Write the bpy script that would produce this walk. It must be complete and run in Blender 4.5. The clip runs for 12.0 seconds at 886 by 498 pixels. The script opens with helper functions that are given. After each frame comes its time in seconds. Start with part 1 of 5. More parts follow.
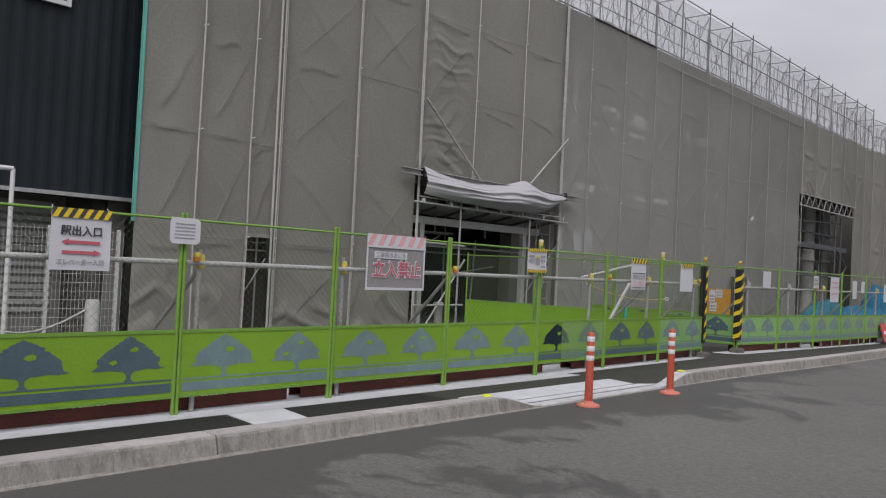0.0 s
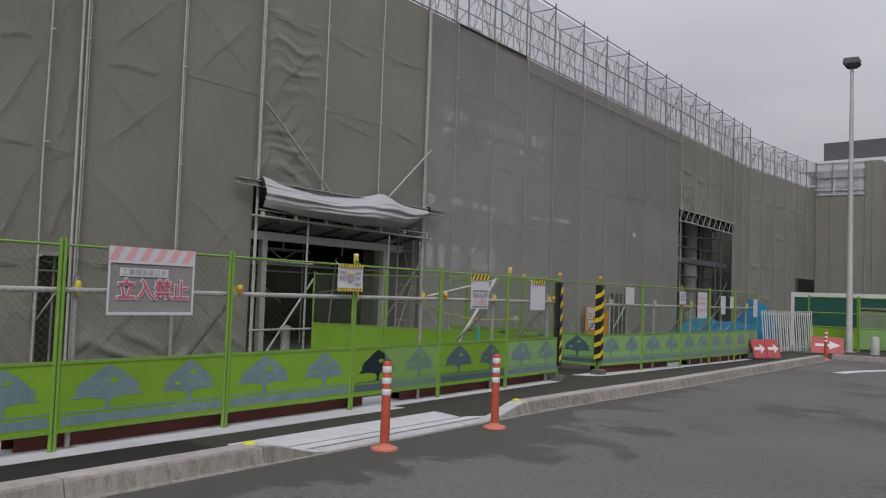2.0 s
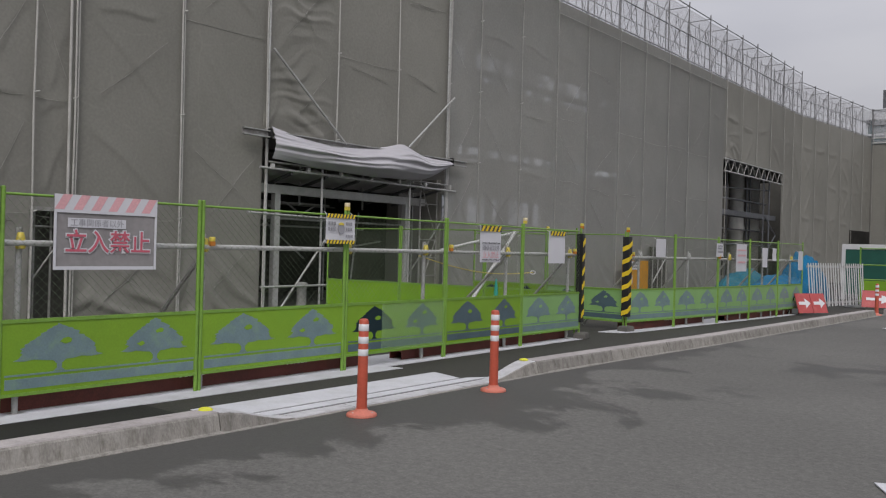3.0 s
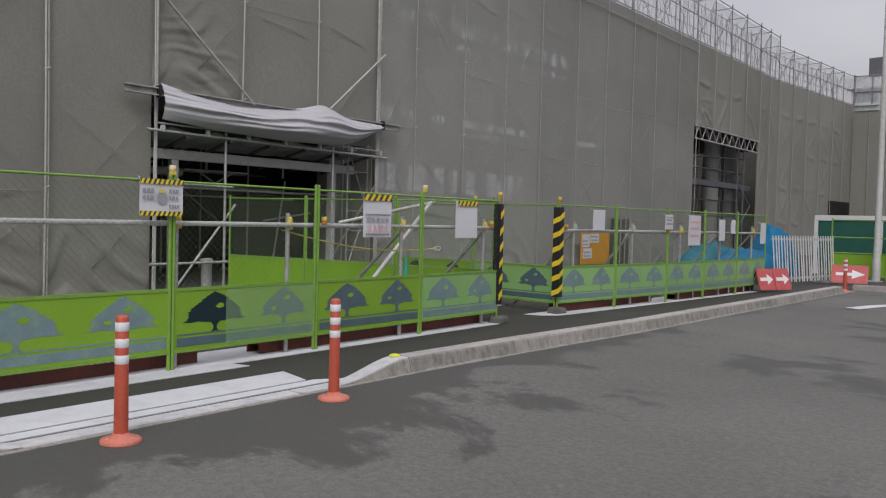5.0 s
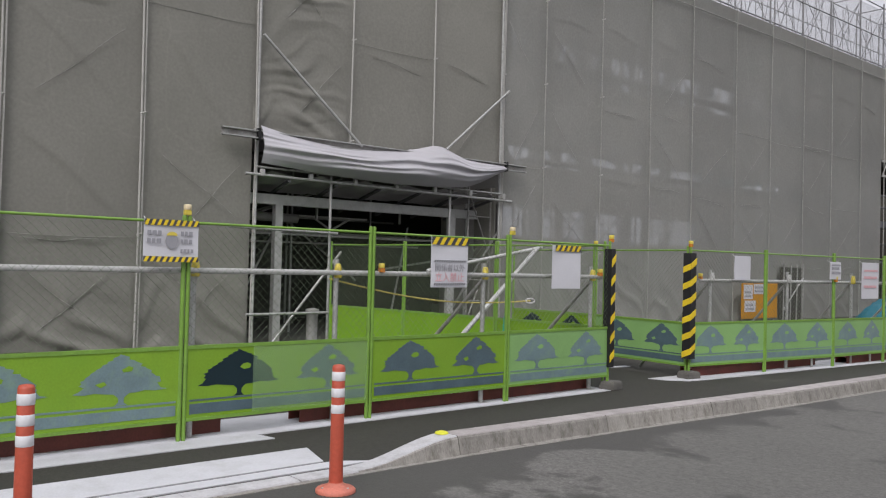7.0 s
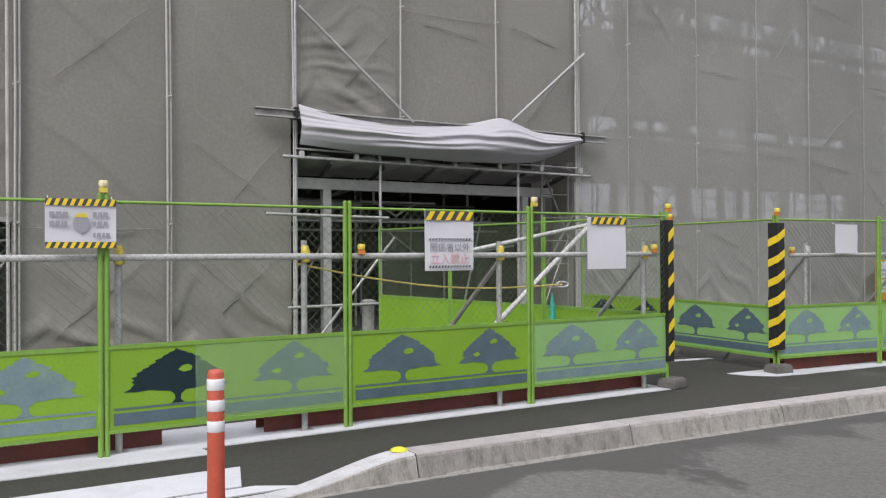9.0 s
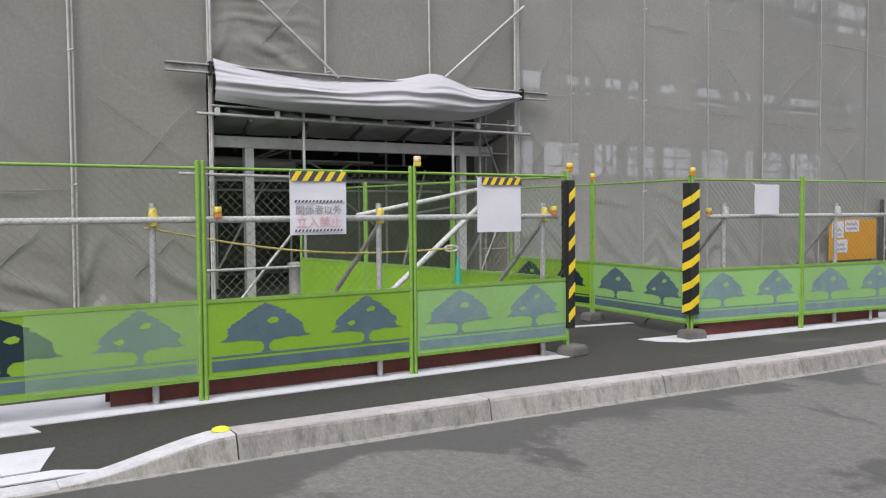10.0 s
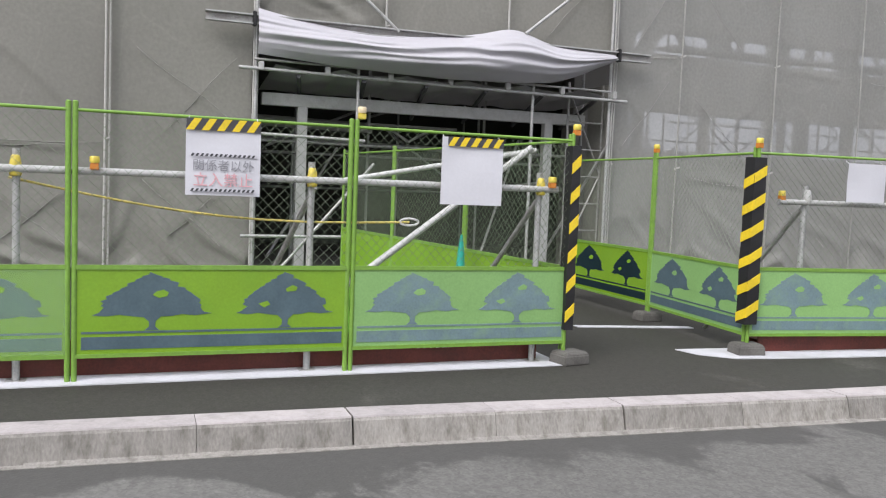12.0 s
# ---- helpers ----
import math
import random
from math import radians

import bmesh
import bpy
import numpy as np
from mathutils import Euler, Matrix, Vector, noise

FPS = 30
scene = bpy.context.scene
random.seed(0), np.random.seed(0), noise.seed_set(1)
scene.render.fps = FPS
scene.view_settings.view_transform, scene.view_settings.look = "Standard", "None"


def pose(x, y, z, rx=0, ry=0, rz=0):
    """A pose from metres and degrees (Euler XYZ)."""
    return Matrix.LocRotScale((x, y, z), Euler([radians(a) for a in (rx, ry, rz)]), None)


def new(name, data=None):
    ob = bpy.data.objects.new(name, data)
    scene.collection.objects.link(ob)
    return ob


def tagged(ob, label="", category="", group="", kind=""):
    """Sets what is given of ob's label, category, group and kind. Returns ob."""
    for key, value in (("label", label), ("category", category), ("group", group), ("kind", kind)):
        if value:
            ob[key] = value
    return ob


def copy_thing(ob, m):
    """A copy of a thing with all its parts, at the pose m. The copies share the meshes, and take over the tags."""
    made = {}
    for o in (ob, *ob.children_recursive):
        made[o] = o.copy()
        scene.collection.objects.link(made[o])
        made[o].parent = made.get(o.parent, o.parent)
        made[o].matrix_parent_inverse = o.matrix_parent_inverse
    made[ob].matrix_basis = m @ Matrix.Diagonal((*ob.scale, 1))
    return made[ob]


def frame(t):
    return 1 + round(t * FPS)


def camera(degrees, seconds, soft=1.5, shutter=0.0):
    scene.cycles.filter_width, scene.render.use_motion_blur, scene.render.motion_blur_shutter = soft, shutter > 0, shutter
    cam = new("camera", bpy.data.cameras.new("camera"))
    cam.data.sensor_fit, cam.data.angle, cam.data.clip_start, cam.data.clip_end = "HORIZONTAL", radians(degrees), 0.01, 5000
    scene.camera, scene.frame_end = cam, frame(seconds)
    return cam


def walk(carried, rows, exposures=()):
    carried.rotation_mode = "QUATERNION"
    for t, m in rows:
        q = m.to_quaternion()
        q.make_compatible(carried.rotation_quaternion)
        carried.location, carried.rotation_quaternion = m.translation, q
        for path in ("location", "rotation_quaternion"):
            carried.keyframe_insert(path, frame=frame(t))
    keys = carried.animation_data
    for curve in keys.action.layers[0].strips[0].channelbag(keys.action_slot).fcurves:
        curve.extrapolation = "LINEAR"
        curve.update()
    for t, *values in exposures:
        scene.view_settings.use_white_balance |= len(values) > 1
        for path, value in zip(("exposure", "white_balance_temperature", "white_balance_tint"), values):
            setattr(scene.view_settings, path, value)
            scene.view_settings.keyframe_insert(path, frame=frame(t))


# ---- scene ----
cam = camera(55.64, 12.0, 1.15)
ROWS = [
    (0.0, -0.019, 0.031, 1.399, 41.91, 1.30, -2.86),
    (0.5, -0.033, 0.458, 1.440, 36.96, 4.04, -4.51),
    (1.0, -0.016, 0.851, 1.368, 33.30, 6.00, -3.36),
    (1.5, -0.035, 1.417, 1.382, 30.99, 2.84, -2.79),
    (2.0, -0.009, 1.914, 1.425, 35.64, 2.98, -2.05),
    (2.5, -0.050, 2.438, 1.385, 36.36, 0.38, -2.06),
    (2.7, -0.056, 2.618, 1.380, 38.85, 0.08, -1.58),
    (4.3, -0.021, 4.235, 1.425, 38.75, -0.48, -1.41),
    (4.5, -0.050, 4.443, 1.470, 36.96, -1.23, -2.21),
    (5.0, -0.106, 4.980, 1.425, 38.17, -1.97, -1.46),
    (5.5, -0.226, 5.408, 1.424, 37.41, -0.22, -2.51),
    (6.0, -0.301, 5.851, 1.372, 41.47, 1.44, -2.01),
    (6.5, -0.321, 6.253, 1.407, 43.67, -0.46, -0.56),
    (7.0, -0.361, 6.712, 1.429, 49.93, 1.09, -1.46),
    (7.2, -0.403, 6.878, 1.417, 49.10, 3.19, -1.77),
    (8.8, -0.759, 8.292, 1.378, 59.19, -0.88, -0.80),
    (9.0, -0.700, 8.460, 1.350, 59.11, 0.32, 0.33),
    (9.5, -0.692, 8.933, 1.363, 58.68, -0.77, -1.66),
    (10.0, -0.565, 9.466, 1.374, 58.33, -2.48, 0.41),
    (10.5, -0.547, 10.002, 1.370, 59.48, -2.60, -1.39),
    (11.0, -0.633, 10.508, 1.320, 63.04, -4.36, -0.98),
    (11.5, -0.706, 11.077, 1.293, 68.87, -2.13, -1.43),
    (12.0, -1.008, 11.605, 1.320, 70.59, -4.20, -2.23),
]
walk(cam, [(t, pose(x, y, z, 90 + pitch, roll, yaw)) for t, x, y, z, yaw, pitch, roll in ROWS],
     [(0.0, 0.12, 6500, 12.5), (1.5, -0.13, 6500, 12.5), (4.4, 0.20, 6500, 12.5), (5.3, 0.10, 6500, 12.5), (7.0, 0.35, 6500, 12.5), (9.5, 0.76, 6450, 12.5), (12.0, 0.98, 6400, 12.5)])

# ---- world, sun, exposure ----
SUN_EL, SUN_AZ = 42, 145
world = bpy.data.worlds.new("overcast")
scene.world = world
world.use_nodes = True
wn = world.node_tree
sky = wn.nodes.new("ShaderNodeTexSky")
sky.sky_type, sky.sun_disc, sky.sun_elevation, sky.sun_rotation = "NISHITA", False, radians(SUN_EL), radians(SUN_AZ)
sky.air_density, sky.dust_density = 1.0, 4.0
bg = wn.nodes["Background"]
bg.inputs[1].default_value = 0.10
grey = wn.nodes.new("ShaderNodeHueSaturation")
grey.inputs["Saturation"].default_value = 0.16
wn.links.new(sky.outputs[0], grey.inputs["Color"])
co = wn.nodes.new("ShaderNodeTexCoord")
mp = wn.nodes.new("ShaderNodeMapping")
mp.inputs["Scale"].default_value = (1.0, 1.0, 3.2)
cl = wn.nodes.new("ShaderNodeTexNoise")
cl.inputs["Scale"].default_value, cl.inputs["Detail"].default_value = 2.2, 5
cr = wn.nodes.new("ShaderNodeValToRGB")
cr.color_ramp.elements[0].position, cr.color_ramp.elements[0].color = 0.32, (5.2, 5.35, 5.9, 1)
cr.color_ramp.elements[1].position, cr.color_ramp.elements[1].color = 0.70, (6.6, 6.7, 7.1, 1)
mx = wn.nodes.new("ShaderNodeMix")
mx.data_type = "RGBA"
mx.inputs[0].default_value = 0.85
wn.links.new(co.outputs["Generated"], mp.inputs[0])
wn.links.new(mp.outputs[0], cl.inputs[0])
wn.links.new(cl.outputs[0], cr.inputs[0])
wn.links.new(grey.outputs[0], mx.inputs[6])
wn.links.new(cr.outputs[0], mx.inputs[7])
sep = wn.nodes.new("ShaderNodeSeparateXYZ")
wn.links.new(co.outputs["Generated"], sep.inputs[0])
up = wn.nodes.new("ShaderNodeMapRange")
up.inputs[1].default_value, up.inputs[2].default_value, up.inputs[3].default_value, up.inputs[4].default_value = 0.1, 0.9, 0.72, 1.9
wn.links.new(sep.outputs[2], up.inputs[0])
mul = wn.nodes.new("ShaderNodeVectorMath")
mul.operation = "SCALE"
wn.links.new(mx.outputs[2], mul.inputs[0])
wn.links.new(up.outputs[0], mul.inputs["Scale"])
wn.links.new(mul.outputs[0], bg.inputs[0])
lamp_data = bpy.data.lights.new("sun", "SUN")
lamp_data.energy, lamp_data.angle, lamp_data.color = 1.2, radians(30), (1.0, 0.97, 0.93)
sun = new("sun", lamp_data)
sun.matrix_world = pose(0, 0, 30, 90 - SUN_EL, 0, 180 - SUN_AZ)


# ---- materials ----
def mat(name, base, rough=0.7, metal=0.0, vary=0.15, scale=3.0, fine=60.0, bump=0.1, dist=0.004, alpha=1.0, dirt=None, dirt_amount=0.35, piece=0.0, stretch=(1, 1, 1), spec=0.5):
    """A procedural surface: two scales of tone, an optional layer of dirt, grain in the relief."""
    m = bpy.data.materials.new(name)
    m.use_nodes = True
    nt = m.node_tree
    N, L = nt.nodes, nt.links
    p = N["Principled BSDF"]
    p.inputs["Roughness"].default_value, p.inputs["Metallic"].default_value = rough, metal
    p.inputs["Specular IOR Level"].default_value = spec
    p.inputs["Alpha"].default_value = alpha
    tc = N.new("ShaderNodeTexCoord")
    ma = N.new("ShaderNodeMapping")
    ma.inputs["Scale"].default_value = stretch
    geo = N.new("ShaderNodeNewGeometry")
    L.new(geo.outputs["Position"], ma.inputs[0])
    big, small = N.new("ShaderNodeTexNoise"), N.new("ShaderNodeTexNoise")
    big.inputs["Scale"].default_value, big.inputs["Detail"].default_value = scale, 4
    small.inputs["Scale"].default_value, small.inputs["Detail"].default_value = fine, 3
    for n in (big, small):
        L.new(ma.outputs[0], n.inputs[0])
    add = N.new("ShaderNodeMath")
    add.operation = "ADD"
    L.new(big.outputs[0], add.inputs[0])
    L.new(small.outputs[0], add.inputs[1])
    ramp = N.new("ShaderNodeValToRGB")
    lo = [c * (1 - vary) for c in base]
    hi = [min(1, c * (1 + vary)) for c in base]
    ramp.color_ramp.elements[0].position, ramp.color_ramp.elements[0].color = 0.35, (*lo, 1)
    ramp.color_ramp.elements[1].position, ramp.color_ramp.elements[1].color = 0.65, (*hi, 1)
    half = N.new("ShaderNodeMath")
    half.operation = "MULTIPLY"
    half.inputs[1].default_value = 0.5
    L.new(add.outputs[0], half.inputs[0])
    L.new(half.outputs[0], ramp.inputs[0])
    colour = ramp.outputs[0]
    if dirt:
        dn = N.new("ShaderNodeTexNoise")
        dn.inputs["Scale"].default_value, dn.inputs["Detail"].default_value, dn.inputs["Roughness"].default_value = scale * 1.7, 7, 0.65
        L.new(ma.outputs[0], dn.inputs[0])
        dr = N.new("ShaderNodeMapRange")
        dr.inputs[1].default_value, dr.inputs[2].default_value, dr.inputs[4].default_value = 0.48, 0.68, dirt_amount
        L.new(dn.outputs[0], dr.inputs[0])
        dm = N.new("ShaderNodeMix")
        dm.data_type = "RGBA"
        dm.inputs[7].default_value = (*dirt, 1)
        L.new(dr.outputs[0], dm.inputs[0])
        L.new(colour, dm.inputs[6])
        colour = dm.outputs[2]
    if piece:
        oi = N.new("ShaderNodeObjectInfo")
        pr = N.new("ShaderNodeMapRange")
        pr.inputs[3].default_value, pr.inputs[4].default_value = 1 - piece, 1 + piece
        L.new(oi.outputs["Random"], pr.inputs[0])
        hs = N.new("ShaderNodeHueSaturation")
        L.new(pr.outputs[0], hs.inputs["Value"])
        L.new(colour, hs.inputs["Color"])
        colour = hs.outputs[0]
    L.new(colour, p.inputs["Base Color"])
    if bump:
        b = N.new("ShaderNodeBump")
        b.inputs["Strength"].default_value, b.inputs["Distance"].default_value = bump, dist
        L.new(small.outputs[0], b.inputs["Height"])
        L.new(b.outputs[0], p.inputs["Normal"])
    return m


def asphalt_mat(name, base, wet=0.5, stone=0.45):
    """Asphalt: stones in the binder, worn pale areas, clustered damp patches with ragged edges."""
    m = mat(name, base, 0.85, vary=0.17, scale=0.35, fine=18, bump=0.0)
    nt = m.node_tree
    N, L = nt.nodes, nt.links
    p = N["Principled BSDF"]
    geo = N.new("ShaderNodeNewGeometry")
    ma = N.new("ShaderNodeMapping")
    ma.inputs["Scale"].default_value = (0.72, 0.95, 1)
    L.new(geo.outputs["Position"], ma.inputs[0])
    n = N.new("ShaderNodeTexNoise")
    n.inputs["Scale"].default_value, n.inputs["Detail"].default_value, n.inputs["Roughness"].default_value, n.inputs["Distortion"].default_value = 0.75, 11, 0.70, 0.35
    mask = N.new("ShaderNodeTexNoise")
    mask.inputs["Scale"].default_value, mask.inputs["Detail"].default_value = 0.28, 2
    for q in (n, mask):
        L.new(ma.outputs[0], q.inputs[0])
    both = N.new("ShaderNodeMath")
    both.operation = "MULTIPLY_ADD"
    both.inputs[1].default_value = 0.6
    L.new(mask.outputs[0], both.inputs[0])
    L.new(n.outputs[0], both.inputs[2])
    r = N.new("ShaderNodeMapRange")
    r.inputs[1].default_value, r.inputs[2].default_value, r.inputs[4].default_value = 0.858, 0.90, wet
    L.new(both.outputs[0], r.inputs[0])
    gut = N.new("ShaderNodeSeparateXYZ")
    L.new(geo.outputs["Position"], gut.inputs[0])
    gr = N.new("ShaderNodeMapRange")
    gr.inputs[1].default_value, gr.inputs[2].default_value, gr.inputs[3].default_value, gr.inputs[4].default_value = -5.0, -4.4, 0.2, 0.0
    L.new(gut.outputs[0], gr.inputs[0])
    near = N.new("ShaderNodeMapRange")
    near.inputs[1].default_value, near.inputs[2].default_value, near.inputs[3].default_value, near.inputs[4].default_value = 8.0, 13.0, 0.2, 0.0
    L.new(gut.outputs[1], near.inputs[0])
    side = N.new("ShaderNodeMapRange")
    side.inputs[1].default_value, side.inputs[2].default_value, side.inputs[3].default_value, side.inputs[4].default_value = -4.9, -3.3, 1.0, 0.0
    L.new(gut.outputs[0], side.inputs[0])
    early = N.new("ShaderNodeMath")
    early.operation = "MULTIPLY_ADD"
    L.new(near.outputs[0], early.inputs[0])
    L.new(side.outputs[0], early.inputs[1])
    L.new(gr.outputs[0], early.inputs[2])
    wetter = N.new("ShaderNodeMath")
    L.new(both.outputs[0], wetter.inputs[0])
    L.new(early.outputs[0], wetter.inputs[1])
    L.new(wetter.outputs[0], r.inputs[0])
    vo = N.new("ShaderNodeTexVoronoi")
    vo.inputs["Scale"].default_value = 75
    L.new(geo.outputs["Position"], vo.inputs["Vector"])
    sp = N.new("ShaderNodeSeparateColor")
    L.new(vo.outputs["Color"], sp.inputs[0])
    tone = N.new("ShaderNodeMapRange")
    tone.inputs[3].default_value, tone.inputs[4].default_value = 1 - stone, 1 + stone
    L.new(sp.outputs[0], tone.inputs[0])
    hs = N.new("ShaderNodeHueSaturation")
    L.new(tone.outputs[0], hs.inputs["Value"])
    L.new(p.inputs["Base Color"].links[0].from_socket, hs.inputs["Color"])
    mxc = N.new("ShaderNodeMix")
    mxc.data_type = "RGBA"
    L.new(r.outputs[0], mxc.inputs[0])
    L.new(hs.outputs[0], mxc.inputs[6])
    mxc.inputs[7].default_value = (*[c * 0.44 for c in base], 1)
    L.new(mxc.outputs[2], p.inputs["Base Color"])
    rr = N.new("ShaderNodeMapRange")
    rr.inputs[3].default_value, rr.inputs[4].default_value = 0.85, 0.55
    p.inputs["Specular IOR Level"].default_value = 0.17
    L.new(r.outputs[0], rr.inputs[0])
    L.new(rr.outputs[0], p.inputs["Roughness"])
    bp_ = N.new("ShaderNodeBump")
    bp_.inputs["Strength"].default_value, bp_.inputs["Distance"].default_value = 0.2, 0.005
    L.new(vo.outputs["Distance"], bp_.inputs["Height"])
    L.new(bp_.outputs[0], p.inputs["Normal"])
    return m


def sheet_mat(name, base, see, bump=0.5):
    """Woven scaffold mesh: a share of the weave is open."""
    m = mat(name, base, 0.75, vary=0.11, scale=0.45, fine=22, bump=0.0, dirt=[c * 0.86 for c in base], dirt_amount=0.35, spec=0.3, piece=0.07)
    nt = m.node_tree
    N, L = nt.nodes, nt.links
    p = N["Principled BSDF"]
    geo = N.new("ShaderNodeNewGeometry")
    st = N.new("ShaderNodeMapping")
    st.inputs["Scale"].default_value = (1.0, 1.0, 0.7)
    L.new(geo.outputs["Position"], st.inputs[0])
    w = N.new("ShaderNodeTexNoise")
    w.inputs["Scale"].default_value, w.inputs["Detail"].default_value, w.inputs["Distortion"].default_value = 0.9, 2, 0.8
    L.new(st.outputs[0], w.inputs[0])
    warp = N.new("ShaderNodeVectorMath")
    warp.operation = "MULTIPLY_ADD"
    warp.inputs[1].default_value = (0.5, 0.5, 0.5)
    L.new(w.outputs[1], warp.inputs[0])
    L.new(st.outputs[0], warp.inputs[2])
    vo = N.new("ShaderNodeTexVoronoi")
    vo.inputs["Scale"].default_value = 0.85
    L.new(warp.outputs[0], vo.inputs["Vector"])
    sm = N.new("ShaderNodeMath")
    sm.operation = "MULTIPLY_ADD"
    sm.inputs[1].default_value = 0.55
    L.new(vo.outputs["Distance"], sm.inputs[0])
    L.new(w.outputs[0], sm.inputs[2])
    b = N.new("ShaderNodeBump")
    b.inputs["Strength"].default_value, b.inputs["Distance"].default_value = bump, 0.20
    L.new(sm.outputs[0], b.inputs["Height"])
    L.new(b.outputs[0], p.inputs["Normal"])
    # Fold edges 6% paler: wear and caught light put into the colour.
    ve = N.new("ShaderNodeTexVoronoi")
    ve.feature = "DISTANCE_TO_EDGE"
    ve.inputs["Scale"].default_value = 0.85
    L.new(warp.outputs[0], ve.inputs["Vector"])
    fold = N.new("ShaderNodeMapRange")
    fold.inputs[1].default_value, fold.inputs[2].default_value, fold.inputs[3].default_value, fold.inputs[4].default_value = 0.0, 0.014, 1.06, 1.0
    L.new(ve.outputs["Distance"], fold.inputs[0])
    fold_light = N.new("ShaderNodeHueSaturation")
    L.new(fold.outputs[0], fold_light.inputs["Value"])
    L.new(p.inputs["Base Color"].links[0].from_socket, fold_light.inputs["Color"])
    L.new(fold_light.outputs[0], p.inputs["Base Color"])
    t = N.new("ShaderNodeBsdfTransparent")
    x = N.new("ShaderNodeMixShader")
    x.inputs[0].default_value = see
    L.new(p.outputs[0], x.inputs[1])
    L.new(t.outputs[0], x.inputs[2])
    L.new(x.outputs[0], N["Material Output"].inputs[0])
    return m


def glass_mat(name, tint, rough=0.03, metal=0.0):
    m = bpy.data.materials.new(name)
    m.use_nodes = True
    p = m.node_tree.nodes["Principled BSDF"]
    p.inputs["Base Color"].default_value = (*tint, 1)
    p.inputs["Roughness"].default_value, p.inputs["IOR"].default_value = rough, 2.2
    p.inputs["Metallic"].default_value = metal
    return m


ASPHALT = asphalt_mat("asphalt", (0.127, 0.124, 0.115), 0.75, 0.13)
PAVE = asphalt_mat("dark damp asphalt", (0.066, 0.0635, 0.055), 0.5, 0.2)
WHITE_PAINT = mat("white road paint", (0.52, 0.52, 0.545), 0.7, vary=0.08, scale=2, dirt=(0.35, 0.35, 0.34), dirt_amount=0.4)
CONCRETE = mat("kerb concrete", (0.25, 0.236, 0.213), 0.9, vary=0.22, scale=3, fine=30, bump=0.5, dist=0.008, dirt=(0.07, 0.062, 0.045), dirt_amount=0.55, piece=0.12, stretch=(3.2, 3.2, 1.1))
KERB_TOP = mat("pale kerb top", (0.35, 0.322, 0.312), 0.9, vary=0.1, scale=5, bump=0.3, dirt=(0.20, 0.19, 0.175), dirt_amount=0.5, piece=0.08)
KERB_PAINT = mat("worn white kerb paint", (0.46, 0.455, 0.465), 0.8, vary=0.12, scale=5, bump=0.2, dirt=(0.27, 0.26, 0.25), dirt_amount=0.5)
BLOCK = mat("dark concrete block", (0.105, 0.10, 0.09), 0.9, vary=0.2, scale=9, bump=0.4)
YELLOW = mat("yellow paint", (0.55, 0.55, 0.03), 0.6, vary=0.1)
GREEN = mat("green enamel", (0.185, 0.335, 0.026), 0.27, vary=0.09, scale=2.2, bump=0.03, dirt=(0.16, 0.33, 0.03), dirt_amount=0.35, piece=0.06)
GREEN_POST = mat("green post paint", (0.165, 0.31, 0.045), 0.45, vary=0.12, scale=9, dirt=(0.12, 0.2, 0.05), dirt_amount=0.4)
FILM = mat("faded green film", (0.215, 0.39, 0.135), 0.4, vary=0.1, scale=2.5, bump=0.03, piece=0.05)
WIRE = mat("green chain link wire", (0.16, 0.20, 0.13), 0.5, metal=0.2, vary=0.1)
TREE_DARK = mat("dark slate print", (0.010, 0.024, 0.030), 0.5, vary=0.12, bump=0.02, spec=0.25)
TREE_MID = mat("slate print", (0.075, 0.115, 0.135), 0.3, vary=0.14, scale=5, bump=0.02, dirt=(0.11, 0.16, 0.18), dirt_amount=0.4)
TREE_PALE = mat("faded slate print", (0.15, 0.22, 0.235), 0.3, vary=0.14, scale=5, bump=0.02, dirt=(0.21, 0.33, 0.2), dirt_amount=0.5)
STEEL = mat("galvanised pipe", (0.42, 0.42, 0.41), 0.5, metal=0.35, vary=0.2, scale=8, bump=0.05, dirt=(0.2, 0.18, 0.15), dirt_amount=0.35)
PALE_PIPE = mat("pale pipe", (0.46, 0.46, 0.445), 0.5, metal=0.1, vary=0.12, scale=6, bump=0.04, dirt=(0.32, 0.3, 0.27), dirt_amount=0.4)
SCAFF = mat("scaffold pipe", (0.33, 0.325, 0.31), 0.5, metal=0.4, vary=0.25, scale=5, dirt=(0.14, 0.11, 0.09), dirt_amount=0.4)
SEAM = mat("pale sheet seam", (0.40, 0.39, 0.365), 0.7, vary=0.18, scale=4)
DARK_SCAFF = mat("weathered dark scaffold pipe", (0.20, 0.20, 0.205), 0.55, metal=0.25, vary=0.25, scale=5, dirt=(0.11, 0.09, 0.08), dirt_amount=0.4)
FAINT_SEAM = mat("dull sheet seam", (0.295, 0.29, 0.268), 0.75, vary=0.2, scale=4)
BEAM = mat("red oxide steel", (0.13, 0.029, 0.02), 0.65, vary=0.25, scale=3, bump=0.1, dirt=(0.06, 0.02, 0.015), dirt_amount=0.5)
SHEET = sheet_mat("grey scaffold mesh", (0.222, 0.2165, 0.1915), 0.02, 0.11)
SHEET_THIN = sheet_mat("thin grey scaffold mesh", (0.43, 0.426, 0.397), 0.50, 0.16)
NET = sheet_mat("pale safety net", (0.46, 0.46, 0.47), 0.60, 0.05)
CLOTH = mat("white tarpaulin", (0.435, 0.425, 0.45), 0.6, vary=0.06, scale=2, bump=0.05, dirt=(0.45, 0.43, 0.43), dirt_amount=0.3)
DARK_CLAD = mat("dark corrugated cladding", (0.015, 0.020, 0.024), 0.55, vary=0.2, scale=0.6, bump=0.03, spec=0.22)
TEAL = mat("turquoise edge trim", (0.12, 0.42, 0.36), 0.6)
